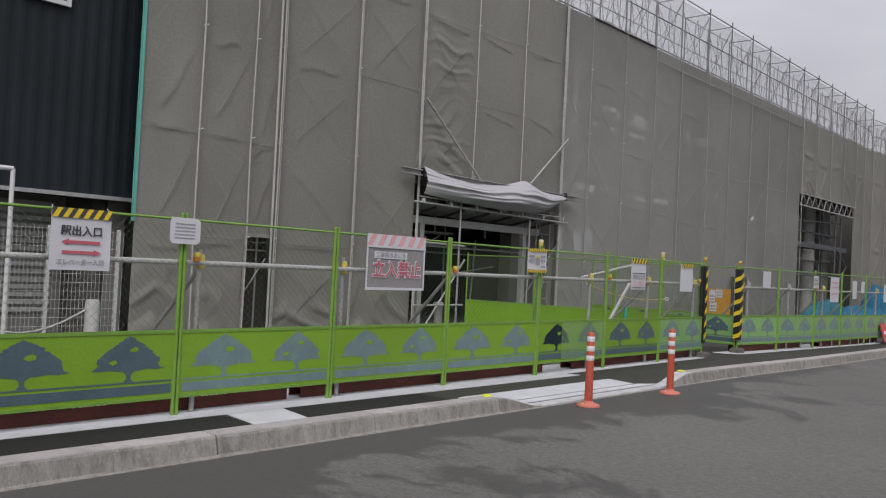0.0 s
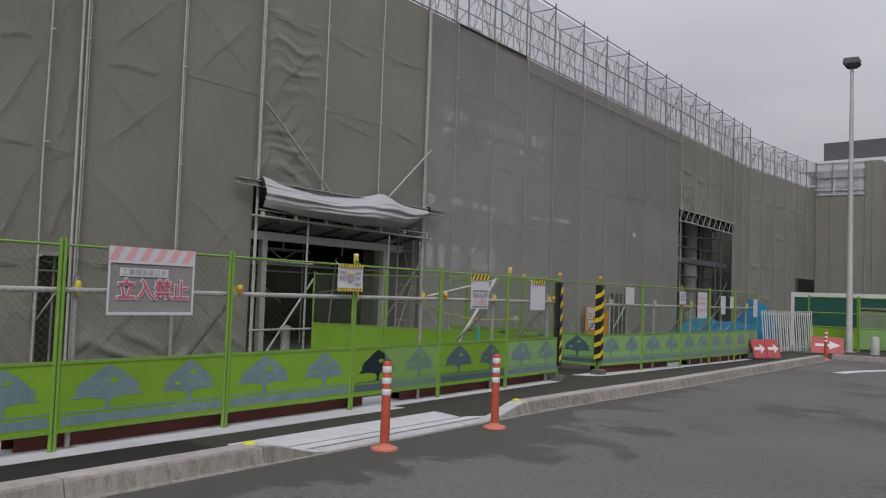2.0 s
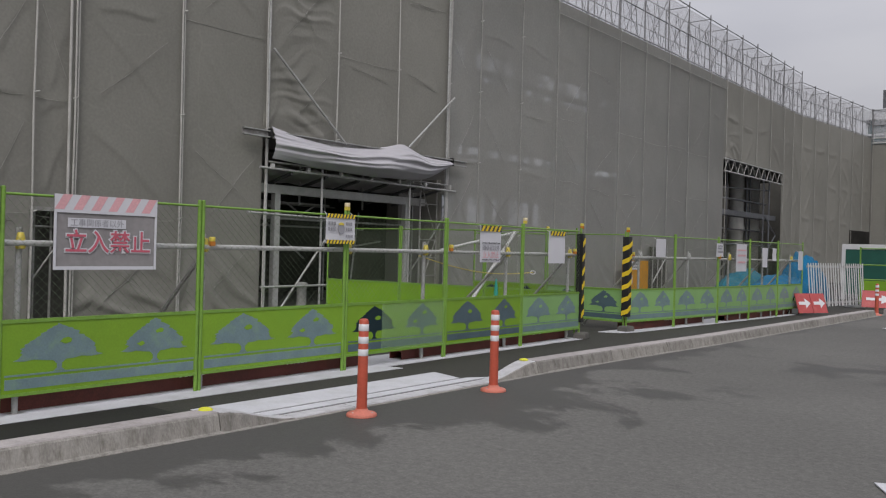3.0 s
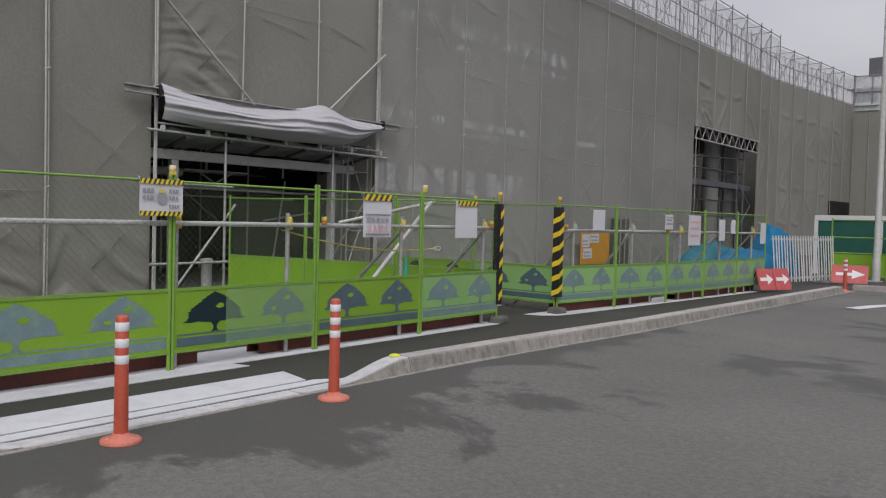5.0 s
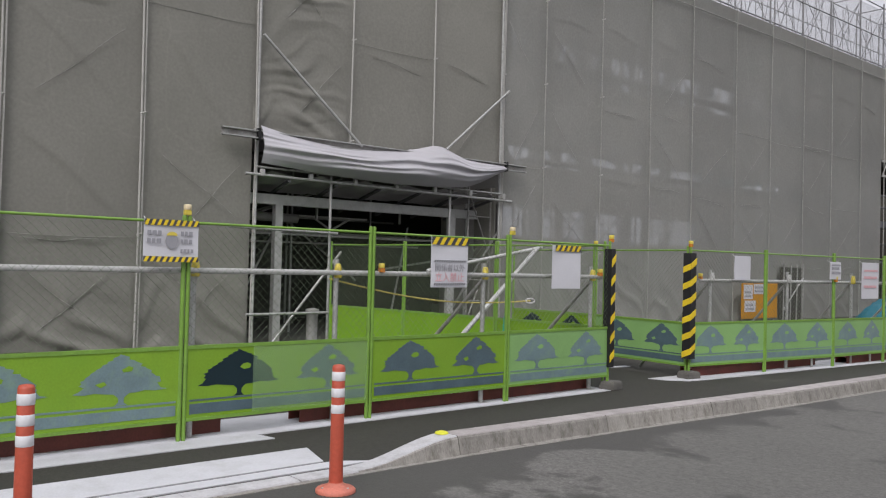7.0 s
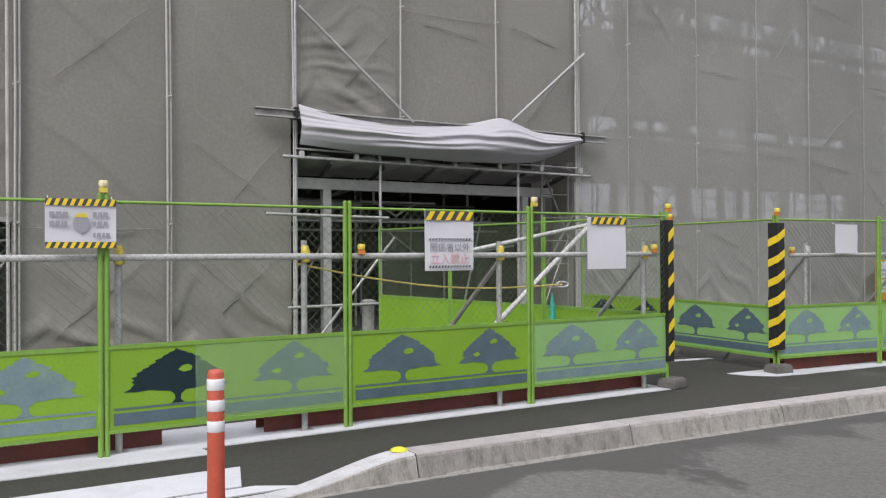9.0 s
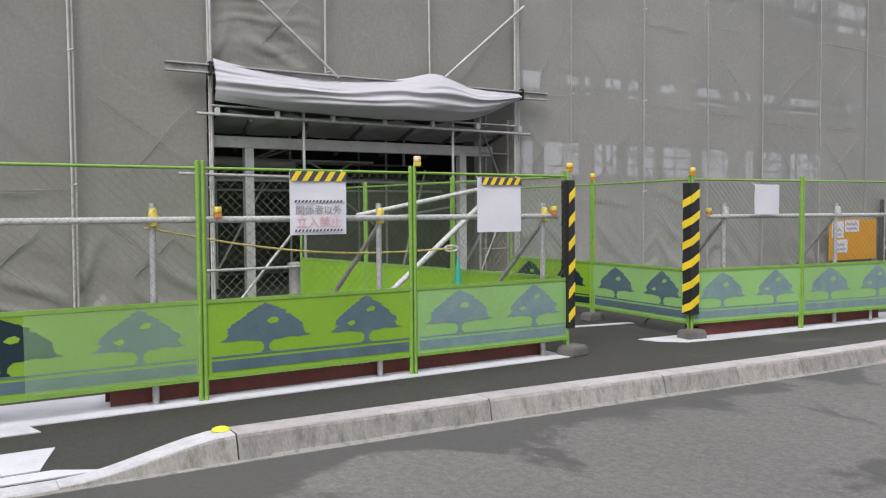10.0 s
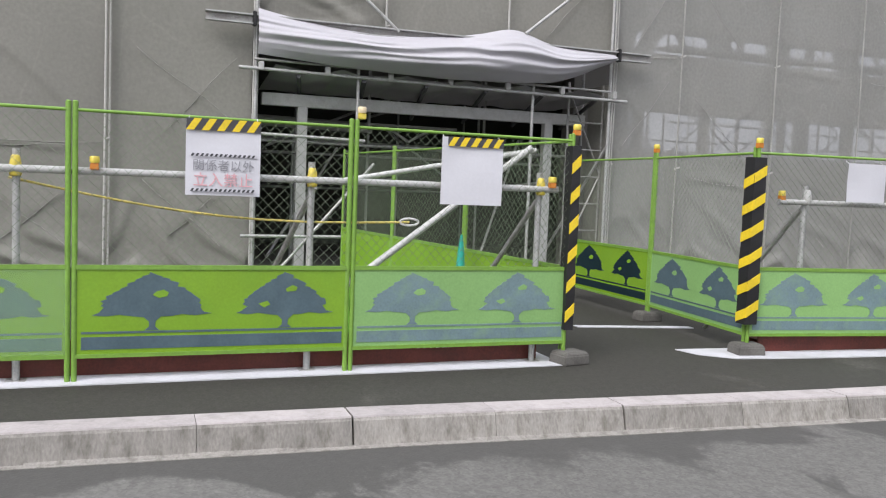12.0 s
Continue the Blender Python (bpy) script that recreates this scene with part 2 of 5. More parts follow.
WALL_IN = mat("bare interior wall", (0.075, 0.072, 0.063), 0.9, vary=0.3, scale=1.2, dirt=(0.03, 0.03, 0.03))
DARK_FLOOR = mat("dusty floor", (0.16, 0.155, 0.14), 0.9, vary=0.2, scale=1.5)
# Concrete darkened to carry the entrance's shade in its colour.
SHADE_CONCRETE = mat("concrete toned for the entrance shade", (0.07, 0.07, 0.06), 0.9, vary=0.35, scale=1.4, dirt=(0.04, 0.045, 0.035), dirt_amount=0.7)
SLAB = mat("raw concrete slab", (0.22, 0.215, 0.20), 0.9, vary=0.2, scale=1.5)
BACKWALL = mat("old facade panel", (0.19, 0.18, 0.165), 0.85, vary=0.12, scale=0.8)
CLEAR_FILM = sheet_mat("clouded clear film", (0.42, 0.64, 0.36), 0.86, 0.0)
GLASS = glass_mat("coated window glass", (0.82, 0.84, 0.86), 0.015, 1.0)
WHITE = mat("white enamel", (0.60, 0.60, 0.60), 0.5, vary=0.05, dirt=(0.5, 0.5, 0.48), dirt_amount=0.3)
PAPER = mat("laminated paper", (0.58, 0.58, 0.61), 0.35, vary=0.03, scale=4)
GREY_PRINT = mat("grey print", (0.28, 0.28, 0.30), 0.6, vary=0.05)
BLACK = mat("black rubber", (0.012, 0.012, 0.012), 0.6, vary=0.2)
INK = mat("black ink", (0.05, 0.05, 0.055), 0.6, vary=0.1)
RED_INK = mat("red ink", (0.50, 0.10, 0.14), 0.6, vary=0.1)
PINK_INK = mat("faded red ink", (0.66, 0.36, 0.38), 0.6, vary=0.1)
ORANGE = mat("orange polyurethane", (0.44, 0.078, 0.042), 0.5, vary=0.12, scale=6, dirt=(0.35, 0.07, 0.04), dirt_amount=0.35)
FADED_ORANGE = mat("sun-faded orange rubber", (0.52, 0.16, 0.11), 0.6, vary=0.15, scale=9, dirt=(0.34, 0.10, 0.07), dirt_amount=0.4)
REFLECT = mat("white reflective band", (0.66, 0.66, 0.68), 0.35, vary=0.05)
TAPE_Y = mat("yellow hazard stripe", (0.72, 0.53, 0.02), 0.55, vary=0.1, dirt=(0.45, 0.3, 0.03), dirt_amount=0.25)
TAPE_K = mat("black hazard cover", (0.012, 0.012, 0.013), 0.6, vary=0.2)
CLAMP_Y = mat("yellow plastic", (0.62, 0.5, 0.07), 0.4, vary=0.08)
LENS = mat("amber lens", (0.55, 0.2, 0.03), 0.25, vary=0.05)
RED = mat("red sign board", (0.44, 0.075, 0.075), 0.5, vary=0.1, dirt=(0.55, 0.2, 0.17), dirt_amount=0.3)
BLUE = mat("blue tarpaulin", (0.008, 0.125, 0.25), 0.65, vary=0.25, scale=2, bump=0.2, dist=0.02, spec=0.12)
TEAL_BOX = mat("teal machine paint", (0.018, 0.13, 0.18), 0.6, vary=0.2, spec=0.15)
SITE_GREEN = mat("deep green panel", (0.012, 0.085, 0.06), 0.5, vary=0.12)
OCHRE = mat("ochre board", (0.52, 0.24, 0.015), 0.6, vary=0.12)
LEAF = mat("artificial turf mat", (0.12, 0.36, 0.02), 0.8, vary=0.3, scale=9)
GREY_METAL = mat("dark grey cladding", (0.085, 0.085, 0.09), 0.6, vary=0.1)
PALE_WALL = mat("pale facade", (0.62, 0.64, 0.66), 0.6, vary=0.06)
FAR_GLASS = glass_mat("tinted far glass", (0.03, 0.09, 0.10), 0.08)
DARK_PIPE = mat("dark painted pipe", (0.115, 0.12, 0.132), 0.5, metal=0.3, vary=0.25, scale=5, dirt=(0.05, 0.045, 0.04), dirt_amount=0.4)
BARK = mat("bark", (0.06, 0.05, 0.042), 0.9, vary=0.3)


# ---- mesh helpers ----
class Geo:
    """Gathers faces of one mesh."""

    def __init__(self):
        self.v, self.f = [], []

    def add(self, verts, faces):
        o = len(self.v)
        self.v.extend(tuple(p) for p in verts)
        self.f.extend(tuple(i + o for i in q) for q in faces)
        return self

    def box(self, x0, y0, z0, x1, y1, z1):
        v = [(x, y, z) for z in (z0, z1) for y in (y0, y1) for x in (x0, x1)]
        return self.add(v, [(0, 2, 3, 1), (4, 5, 7, 6), (0, 1, 5, 4), (2, 6, 7, 3), (0, 4, 6, 2), (1, 3, 7, 5)])

    def tube(self, p, q, r, n=8, r2=None):
        p, q = Vector(p), Vector(q)
        d = (q - p).normalized()
        a = d.orthogonal().normalized()
        b = d.cross(a)
        r2 = r if r2 is None else r2
        v = []
        for c, rad in ((p, r), (q, r2)):
            v += [c + (a * math.cos(6.2832 * i / n) + b * math.sin(6.2832 * i / n)) * rad for i in range(n)]
        f = [(i, (i + 1) % n, n + (i + 1) % n, n + i) for i in range(n)]
        f += [tuple(range(n - 1, -1, -1)), tuple(range(n, 2 * n))]
        return self.add(v, f)

    def path(self, pts, r, n=6):
        for a, b in zip(pts, pts[1:]):
            self.tube(a, b, r, n)
        return self

    def lathe(self, prof, n=20, cx=0, cy=0):
        v = [(cx + r * math.cos(6.2832 * i / n), cy + r * math.sin(6.2832 * i / n), z) for r, z in prof for i in range(n)]
        f = [(j * n + i, j * n + (i + 1) % n, (j + 1) * n + (i + 1) % n, (j + 1) * n + i) for j in range(len(prof) - 1) for i in range(n)]
        f += [tuple(range(n - 1, -1, -1)), tuple(range((len(prof) - 1) * n, len(prof) * n))]
        return self.add(v, f)

    def grid(self, fn, nu, nv):
        v = [fn(i / nu, j / nv) for j in range(nv + 1) for i in range(nu + 1)]
        f = [(j * (nu + 1) + i, j * (nu + 1) + i + 1, (j + 1) * (nu + 1) + i + 1, (j + 1) * (nu + 1) + i) for j in range(nv) for i in range(nu)]
        return self.add(v, f)

    def plate(self, pts, axis, lo, hi):
        """A flat outline (two coordinates a point) made thick along an axis."""
        def at(p, c):
            return (c, p[0], p[1]) if axis == "x" else (p[0], c, p[1]) if axis == "y" else (p[0], p[1], c)
        n = len(pts)
        v = [at(p, lo) for p in pts] + [at(p, hi) for p in pts]
        f = [tuple(range(n - 1, -1, -1)), tuple(range(n, 2 * n))] + [(i, (i + 1) % n, n + (i + 1) % n, n + i) for i in range(n)]
        return self.add(v, f)

    def mesh(self, name, material, smooth=False, bevel=0.0):
        me = bpy.data.meshes.new(name)
        me.from_pydata(self.v, [], self.f)
        bm = bmesh.new()
        bm.from_mesh(me)
        if bevel:
            bmesh.ops.bevel(bm, geom=bm.edges[:], offset=bevel, segments=2, affect="EDGES")
        bmesh.ops.recalc_face_normals(bm, faces=bm.faces[:])
        if smooth:
            for f in bm.faces:
                f.smooth = len(f.verts) < 5
            for e in bm.edges:
                if len(e.link_faces) == 2 and e.calc_face_angle(0.0) > 1.2:
                    e.smooth = False
        bm.to_mesh(me)
        bm.free()
        me.materials.append(material)
        return me


def part(name, g, material, parent=None, label="", smooth=False, bevel=0.0):
    ob = new(name, g if isinstance(g, bpy.types.Mesh) else g.mesh(name, material, smooth, bevel))
    if parent:
        ob.parent = parent
    return tagged(ob, label)


def thing(name, m, label, category, group=""):
    ob = new(name)
    ob.empty_display_size = 0.1
    ob.matrix_basis = m
    return tagged(ob, label, category, group)


def setting(name, g, material, label, category, smooth=False, bevel=0.0):
    return tagged(part(name, g, material, None, label, smooth, bevel), label, category, "", "structure")


# ---- ground ----
FENCE_X, WALL_X = -6.62, -12.5
g = Geo()
g.grid(lambda u, v: (-1500 + 3000 * u, -1500 + 3000 * v, 0.0), 2, 2)
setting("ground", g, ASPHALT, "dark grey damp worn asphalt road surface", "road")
def kerb_line(y):
    """Where the road face of the kerb stands at y: straight, then bending slowly towards the road."""
    turns = ((-20, -5.06), (5, -5.10), (11, -5.10), (12.8, -5.05), (14.3, -4.97), (15.5, -4.91), (18, -4.86), (24, -4.72), (26.5, -4.66))
    for (a, p), (b, q) in zip(turns, turns[1:]):
        if y <= b:
            break
    return p + (q - p) * (y - a) / (b - a)


cuts = (-20, 5, 11, 12.8, 14.3, 15.5, 18, 24, 30)
g = Geo().plate([(-12.4, -20)] + [(kerb_line(y) - 0.11, y) for y in cuts] + [(-12.4, 30)], "z", -0.05, 0.006)
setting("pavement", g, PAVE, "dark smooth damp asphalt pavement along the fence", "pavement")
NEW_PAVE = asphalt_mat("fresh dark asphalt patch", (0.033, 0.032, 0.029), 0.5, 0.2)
for a, b in ((-20.0, 4.3), (4.86, 6.8)):
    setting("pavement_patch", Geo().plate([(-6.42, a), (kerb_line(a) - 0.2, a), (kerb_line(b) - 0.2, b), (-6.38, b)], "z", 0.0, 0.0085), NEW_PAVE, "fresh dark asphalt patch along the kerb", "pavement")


def marking(pts, label):
    setting("road_marking", Geo().plate(pts, "z", 0.006, 0.0135), WHITE_PAINT, label, "road marking")


marking([(-7.3, -6), (-6.42, -6), (-6.36, 10.05), (-6.56, 10.0), (-6.62, 14.62), (-7.3, 14.62)], "white painted strip along the foot of the fence")
marking([(-6.37, 4.35), (-5.35, 4.2), (-5.35, 4.75), (-6.37, 4.95)], "white painted band across the dark pavement")
marking([(-5.92, 6.95), (-5.475, 6.85), (-5.475, 9.95), (-5.92, 10.08)], "white painted dropped kerb ramp")
marking([(-5.44, 6.85), (-5.30, 6.9), (-5.30, 10.25), (-5.44, 10.02)], "white painted dropped kerb ramp edge")
marking([(-7.05, 15.9), (-6.82, 15.97), (-6.62, 16.2), (-6.56, 16.6), (-6.1, 24), (-6.9, 24), (-7.02, 16.5)], "white painted strip along the foot of the fence")
marking([(-8.32, 15.6), (-8.22, 15.6), (-8.02, 16.8), (-8.12, 16.8)], "thin white painted line across the passage")
marking([(-3.75, 21.6), (-3.55, 22.5), (-3.05, 23.7), (-2.3, 24.7), (-1.2, 25.3), (-1.15, 25.15), (-2.15, 24.5), (-2.85, 23.5), (-3.3, 22.4), (-3.5, 21.5)], "white painted lane line on the asphalt")
marking([(-1.2, 8.6), (-0.98, 8.7), (-0.5, 7.7), (-0.68, 7.6)], "white painted short dash on the asphalt")

# kerb: raised blocks with a dropped stretch for the ramp
base = [(kerb_line(y) + 0.05, y) for y in cuts[:-1]] + [(-4.61, 26.5)]
kerb = setting("kerb", Geo().plate(base + [(x - 0.16, y) for x, y in reversed(base)], "z", -0.05, 0.004), CONCRETE, "weathered concrete kerb with pale top and dark joints", "kerb")
KH, KL = 0.142, 0.765


def kerb_height(y):
    def ease(t):
        return t * t * (3 - 2 * t)
    if y < 6.65 or y > 10.92:
        return KH
    if y < 7.35:
        return KH + (0.012 - KH) * ease((y - 6.65) / 0.7)
    if y > 10.0:
        return 0.012 + (KH - 0.012) * ease((y - 10.0) / 0.92)
    return 0.012


def kerb_block(y0, y1, wide):
    """One stone with a battered, chipped road face and a pale cap."""
    r = random.Random(int(y0 * 100))
    n = 8
    y0, y1 = y0 + 0.0015, y1 - (0.009 if wide else 0.0015)
    sec = [y0 + (y1 - y0) * i / n for i in range(n + 1)]
    body, cap = [], []
    for y in sec:
        h = kerb_height(y)
        fb, k = kerb_line(y), h / KH
        chip = r.uniform(0, 0.007) * k
        ft, back = fb - 0.028 * k - chip, fb - 0.15 - 0.07 * k
        body += [(fb + r.uniform(0, 0.004), y, 0.0), (ft + r.uniform(0, 0.004), y, h * 0.86), (ft - 0.012, y, h - 0.003), (back, y, h - 0.003), (back, y, 0.0)]
        cap += [(ft - 0.008, y, h - 0.006), (ft - 0.013, y, h + 0.002), (back + 0.004, y, h + 0.002), (back + 0.004, y, h - 0.003)]
    f = [(5 * i + k, 5 * i + k + 1, 5 * i + k + 6, 5 * i + k + 5) for i in range(n) for k in range(4)] + [(4, 3, 2, 1, 0), tuple(5 * n + k for k in range(5))]
    low = max(kerb_height(y0), kerb_height(y1)) < 0.06
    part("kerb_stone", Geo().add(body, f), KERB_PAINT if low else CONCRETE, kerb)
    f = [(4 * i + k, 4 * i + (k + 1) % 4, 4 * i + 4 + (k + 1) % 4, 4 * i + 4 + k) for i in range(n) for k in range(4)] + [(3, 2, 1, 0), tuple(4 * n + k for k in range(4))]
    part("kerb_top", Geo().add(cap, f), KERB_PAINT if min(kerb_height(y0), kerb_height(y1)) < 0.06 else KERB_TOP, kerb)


ys = [12.61 + KL * i for i in range(-22, 18)]
ys = sorted([y for y in ys if not (6.3 < y < 7.7 or 9.7 < y < 11.2)] + [6.65, 7.35, 10.0, 10.92])
for k, (y0, y1) in enumerate(zip(ys, ys[1:])):
    kerb_block(y0, y1, k % 2)
lip = []
for k in range(310):
    y = -4.0 + k * 0.1
    lip.append((kerb_line(y) + 0.022 + 0.045 * noise.noise(Vector((y * 2.3, 0.0, 7.0))) + 0.012 * noise.noise(Vector((y * 9.0, 3.0, 1.0))), y))
g = Geo()
for (xa, ya), (xb, yb) in zip(lip, lip[1:]):
    if kerb_height(ya) > 0.08 and noise.noise(Vector((ya * 0.9, 5.0, 2.0))) > -0.12:
        ba, bb = kerb_line(ya) - 0.004, kerb_line(yb) - 0.004
        g.add([(xa, ya, 0.0045), (xb, yb, 0.0045), (bb, yb, 0.014), (ba, ya, 0.014)], [(0, 1, 2, 3)])
part("mortar_lip", g, CONCRETE, kerb, "ragged pale mortar along the foot of the kerb")
for y in (6.63, 10.87):
    g = Geo().lathe([(0.055, KH + 0.002), (0.05, KH + 0.012), (0.03, KH + 0.02), (0.01, KH + 0.024)], 12, kerb_line(y) - 0.17, y)
    tagged(part("kerb_marker", g, YELLOW, None, "small yellow marker stuck on the kerb end", smooth=True), category="road marker")

# ---- green site fence ----
PW = 1.775


def tree_outline(w, seed):
    """A broad crown with ragged sides over a short forked trunk."""
    r = random.Random(seed)
    left, n = [], 20
    for i in range(n + 1):
        t = i / n
        half = w / 2 * (1 - t) ** 0.9 * (1 + 0.16 * math.sin(3.14159 * t) - 0.16 * math.exp(-((t - 0.12) / 0.1) ** 2))
        jag = 0.011 * (1 if i % 2 else -1) * (0.4 + r.random())
        left.append((-half + jag, 0.455 + 0.278 * t ** 0.92 + r.uniform(-0.004, 0.004)))
    right = []
    for i, (x, z) in enumerate(reversed(left[:-1])):
        right.append((-x + r.uniform(-0.014, 0.014), z + r.uniform(-0.006, 0.006)))
    under = [(w * 0.36, 0.449), (w * 0.25, 0.458), (w * 0.16, 0.446), (0.055, 0.444), (0.022, 0.415), (0.018, 0.38), (0.045, 0.356), (-0.045, 0.356), (-0.018, 0.38), (-0.02, 0.412), (-0.05, 0.44), (-w * 0.17, 0.448), (-w * 0.27, 0.458), (-w * 0.38, 0.45)]
    return left + right + under


def shifted(pts, dy):
    return [(y + dy, z - 0.03) for y, z in pts]


LINK = Geo()
s, z0, z1 = 0.07, 0.745, 1.70
for i in range(int((PW + z1 - z0) / s) + 1):
    a = i * s - (z1 - z0)
    for up in (1, -1):
        lo, hi = max(0.0, a), min(PW, a + z1 - z0)
        if hi - lo > 0.02:
            za, zb = (z0 + lo - a, z0 + hi - a) if up > 0 else (z1 - lo + a, z1 - hi + a)
            LINK.tube((0.002 * up, lo, za), (0.002 * up, hi, zb), 0.0015, 3)
M_LINK = LINK.mesh("mesh", WIRE)
M_POST = Geo().tube((0, 0, -0.01), (0, 0, 1.755), 0.0175, 10).tube((0, 0, 1.755), (0, 0, 1.762), 0.016, 10, 0.010).mesh("post", GREEN_POST, True)
M_RAIL = Geo().tube((0, 0.02, 1.705), (0, PW - 0.02, 1.705), 0.011, 8).mesh("top_rail", GREEN_POST, True)
M_MID = Geo().box(-0.012, 0.02, 0.718, 0.014, PW - 0.02, 0.746).mesh("mid_rail", GREEN_POST)
M_LOW = Geo().box(-0.012, 0.02, 0.155, 0.014, PW - 0.02, 0.180).mesh("bottom_rail", GREEN_POST)
M_BOARD = {m.name: Geo().box(-0.006, 0.022, 0.180, 0.006, PW - 0.022, 0.718).mesh("board", m) for m in (GREEN, FILM)}
M_PRINT = {}
for m in (TREE_DARK, TREE_MID, TREE_PALE):
    a = Geo().plate(shifted(tree_outline(0.73, 3), 0.48), "x", 0.006, 0.009).mesh("tree_print", m)
    b = Geo().plate(shifted(tree_outline(0.66, 8), 1.33), "x", 0.006, 0.009).mesh("tree_print", m)
    c = Geo().box(0.006, 0.06, 0.208, 0.009, PW - 0.05, 0.288).box(0.006, 0.06, 0.308, 0.009, PW - 0.05, 0.322).mesh("ground_print", m)
    M_PRINT[m.name] = (a, b, c)
gap1 = shifted([(0.0, 0.585), (0.03, 0.61), (0.07, 0.618), (0.1, 0.6), (0.09, 0.575), (0.04, 0.565)], 0.48)
gap2 = shifted([(0.0, 0.62), (0.05, 0.645), (0.08, 0.63), (0.07, 0.605), (0.01, 0.6)], 1.33)
gap3 = shifted([(-0.18, 0.52), (-0.12, 0.54), (-0.1, 0.515), (-0.14, 0.495)], 1.33)
M_GAPS = {m.name: [Geo().plate(q, "x", 0.009, 0.011).mesh("print_gap", m) for q in (gap1, gap2, gap3)] for m in (GREEN, FILM)}


def fence_panel(x0, y0, x1, y1, board=GREEN, left=TREE_MID, right=None, label="", filmed=False):
    right = right or left
    d = Vector((x1 - x0, y1 - y0, 0))
    ang = math.degrees(math.atan2(-d.x, d.y))
    f = thing("guard_fence", pose(x0, y0, 0.004, 0, 0, ang) @ Matrix.Diagonal((1, d.length / PW, 1, 1)), label or "green chain-link site fence with slate tree prints", "fence", "green site fence panels")
    for y in (0.0195, PW - 0.0195):
        part("post", M_POST, None, f).location.y = y
    part("top_rail", M_RAIL, None, f)
    part("mid_rail", M_MID, None, f)
    part("bottom_rail", M_LOW, None, f)
    part("mesh", M_LINK, None, f, "woven green chain-link wire")
    b = part("board", M_BOARD[board.name], None, f, "bright green enamelled board" if board is GREEN else "faded pale green board")
    t1 = part("tree_print", M_PRINT[left.name][0], None, b)
    t2 = part("tree_print", M_PRINT[right.name][1], None, b)
    part("ground_print", M_PRINT[right.name][2], None, b)
    for q in M_GAPS[board.name]:
        part("print_gap", q, None, b)
    if filmed:
        part("film", Geo().box(0.011, 0.60, 0.182, 0.0125, PW - 0.03, 0.716), CLEAR_FILM, b, "clouded protective film")
    return f


POSTS = [-3.15, -1.38, 0.4, 2.17, 3.95, 5.71, 7.5, 9.39, 11.17, 12.95, 14.67]


def fx(y):
    """Where the nearer fence line stands at y."""
    return -6.58 - 0.0135 * (y - 4)


LOOKS = [(GREEN, TREE_MID)] * 4 + [(GREEN, TREE_PALE), (GREEN, TREE_PALE), (GREEN, TREE_PALE), (GREEN, TREE_PALE), (GREEN, TREE_MID), (FILM, TREE_PALE)]
for a, b, (bo, tr) in zip(POSTS, POSTS[1:], LOOKS):
    if abs(a - 9.39) < 0.01:
        fence_panel(fx(a), a, fx(b), b, bo, TREE_DARK, TREE_MID, "green chain-link fence with one dark, one filmed-over tree print", True)
    else:
        fence_panel(fx(a), a, fx(b), b, bo, tr, None, "green chain-link site fence with faded grey tree prints" if tr is TREE_PALE else "")
RP = [(-6.8, 16.42), (-6.62, 18.05), (-6.43, 19.75), (-6.32, 21.3), (-6.22, 22.9), (-6.12, 24.5)]
for a, b in zip(RP, RP[1:]):
    fence_panel(*a, *b, FILM, TREE_PALE)
INNER = [(-6.8, 14.68), (-8.47, 14.47), (-10.2, 14.25), (-11.9, 14.05)]
# the two sides of the gap that lead in to the building
fence_panel(-8.55, 16.6, -6.83, 16.44, FILM, TREE_MID)
fence_panel(-10.3, 16.6, -8.57, 16.61, GREEN, TREE_DARK)
for a, b in zip(INNER, INNER[1:]):
    fence_panel(*a, *b, GREEN, TREE_MID, None, "green chain-link site fence seen from its plain back")

# ---- scaffold wall ----
SEAMS = [9.25, 11.11, 12.91, 14.71, 16.54, 18.32, 19.53, 21.37, 23.15, 24.88, 26.88, 28.7, 30.58, 32.32, 34.36, 36.1, 37.9, 39.75, 41.6, 43.5, 44.9, 46.3, 48.0, 49.75, 51.5, 53.3, 54.9, 56.5]
TOP = 8.45
OPEN1, OPEN2, OPEN3 = (12.91, 18.32, 3.0), (36.1, 43.5, 5.3), (53.3, 56.5, 3.05)


def wall_line(y):
    """Where the sheet face stands at y: straight to the roof step, then leaning towards the road."""
    return WALL_X + max(0.0, y - 46.3) * 0.103


wall_sheets = setting("wall_sheets", Geo().tube((WALL_X - 0.06, 6.6, TOP), (WALL_X - 0.06, 46.3, TOP), 0.024).tube((WALL_X - 0.06, 46.3, TOP), (WALL_X + 0.99, 56.5, TOP), 0.024), SCAFF, "grey mesh sheeting laced over a tall scaffold", "scaffold sheeting")


# Paler than the sheet: light caught along creases put into the colour.
CREASE = mat("crease highlight and pale hem", (0.30, 0.295, 0.27), 0.8, vary=0.15, scale=3)
CREASE_THIN = mat("crease highlight on the thin mesh", (0.31, 0.305, 0.283), 0.8, vary=0.15, scale=3)
LIFTS = (1.55, 3.3, 5.05, 6.8)


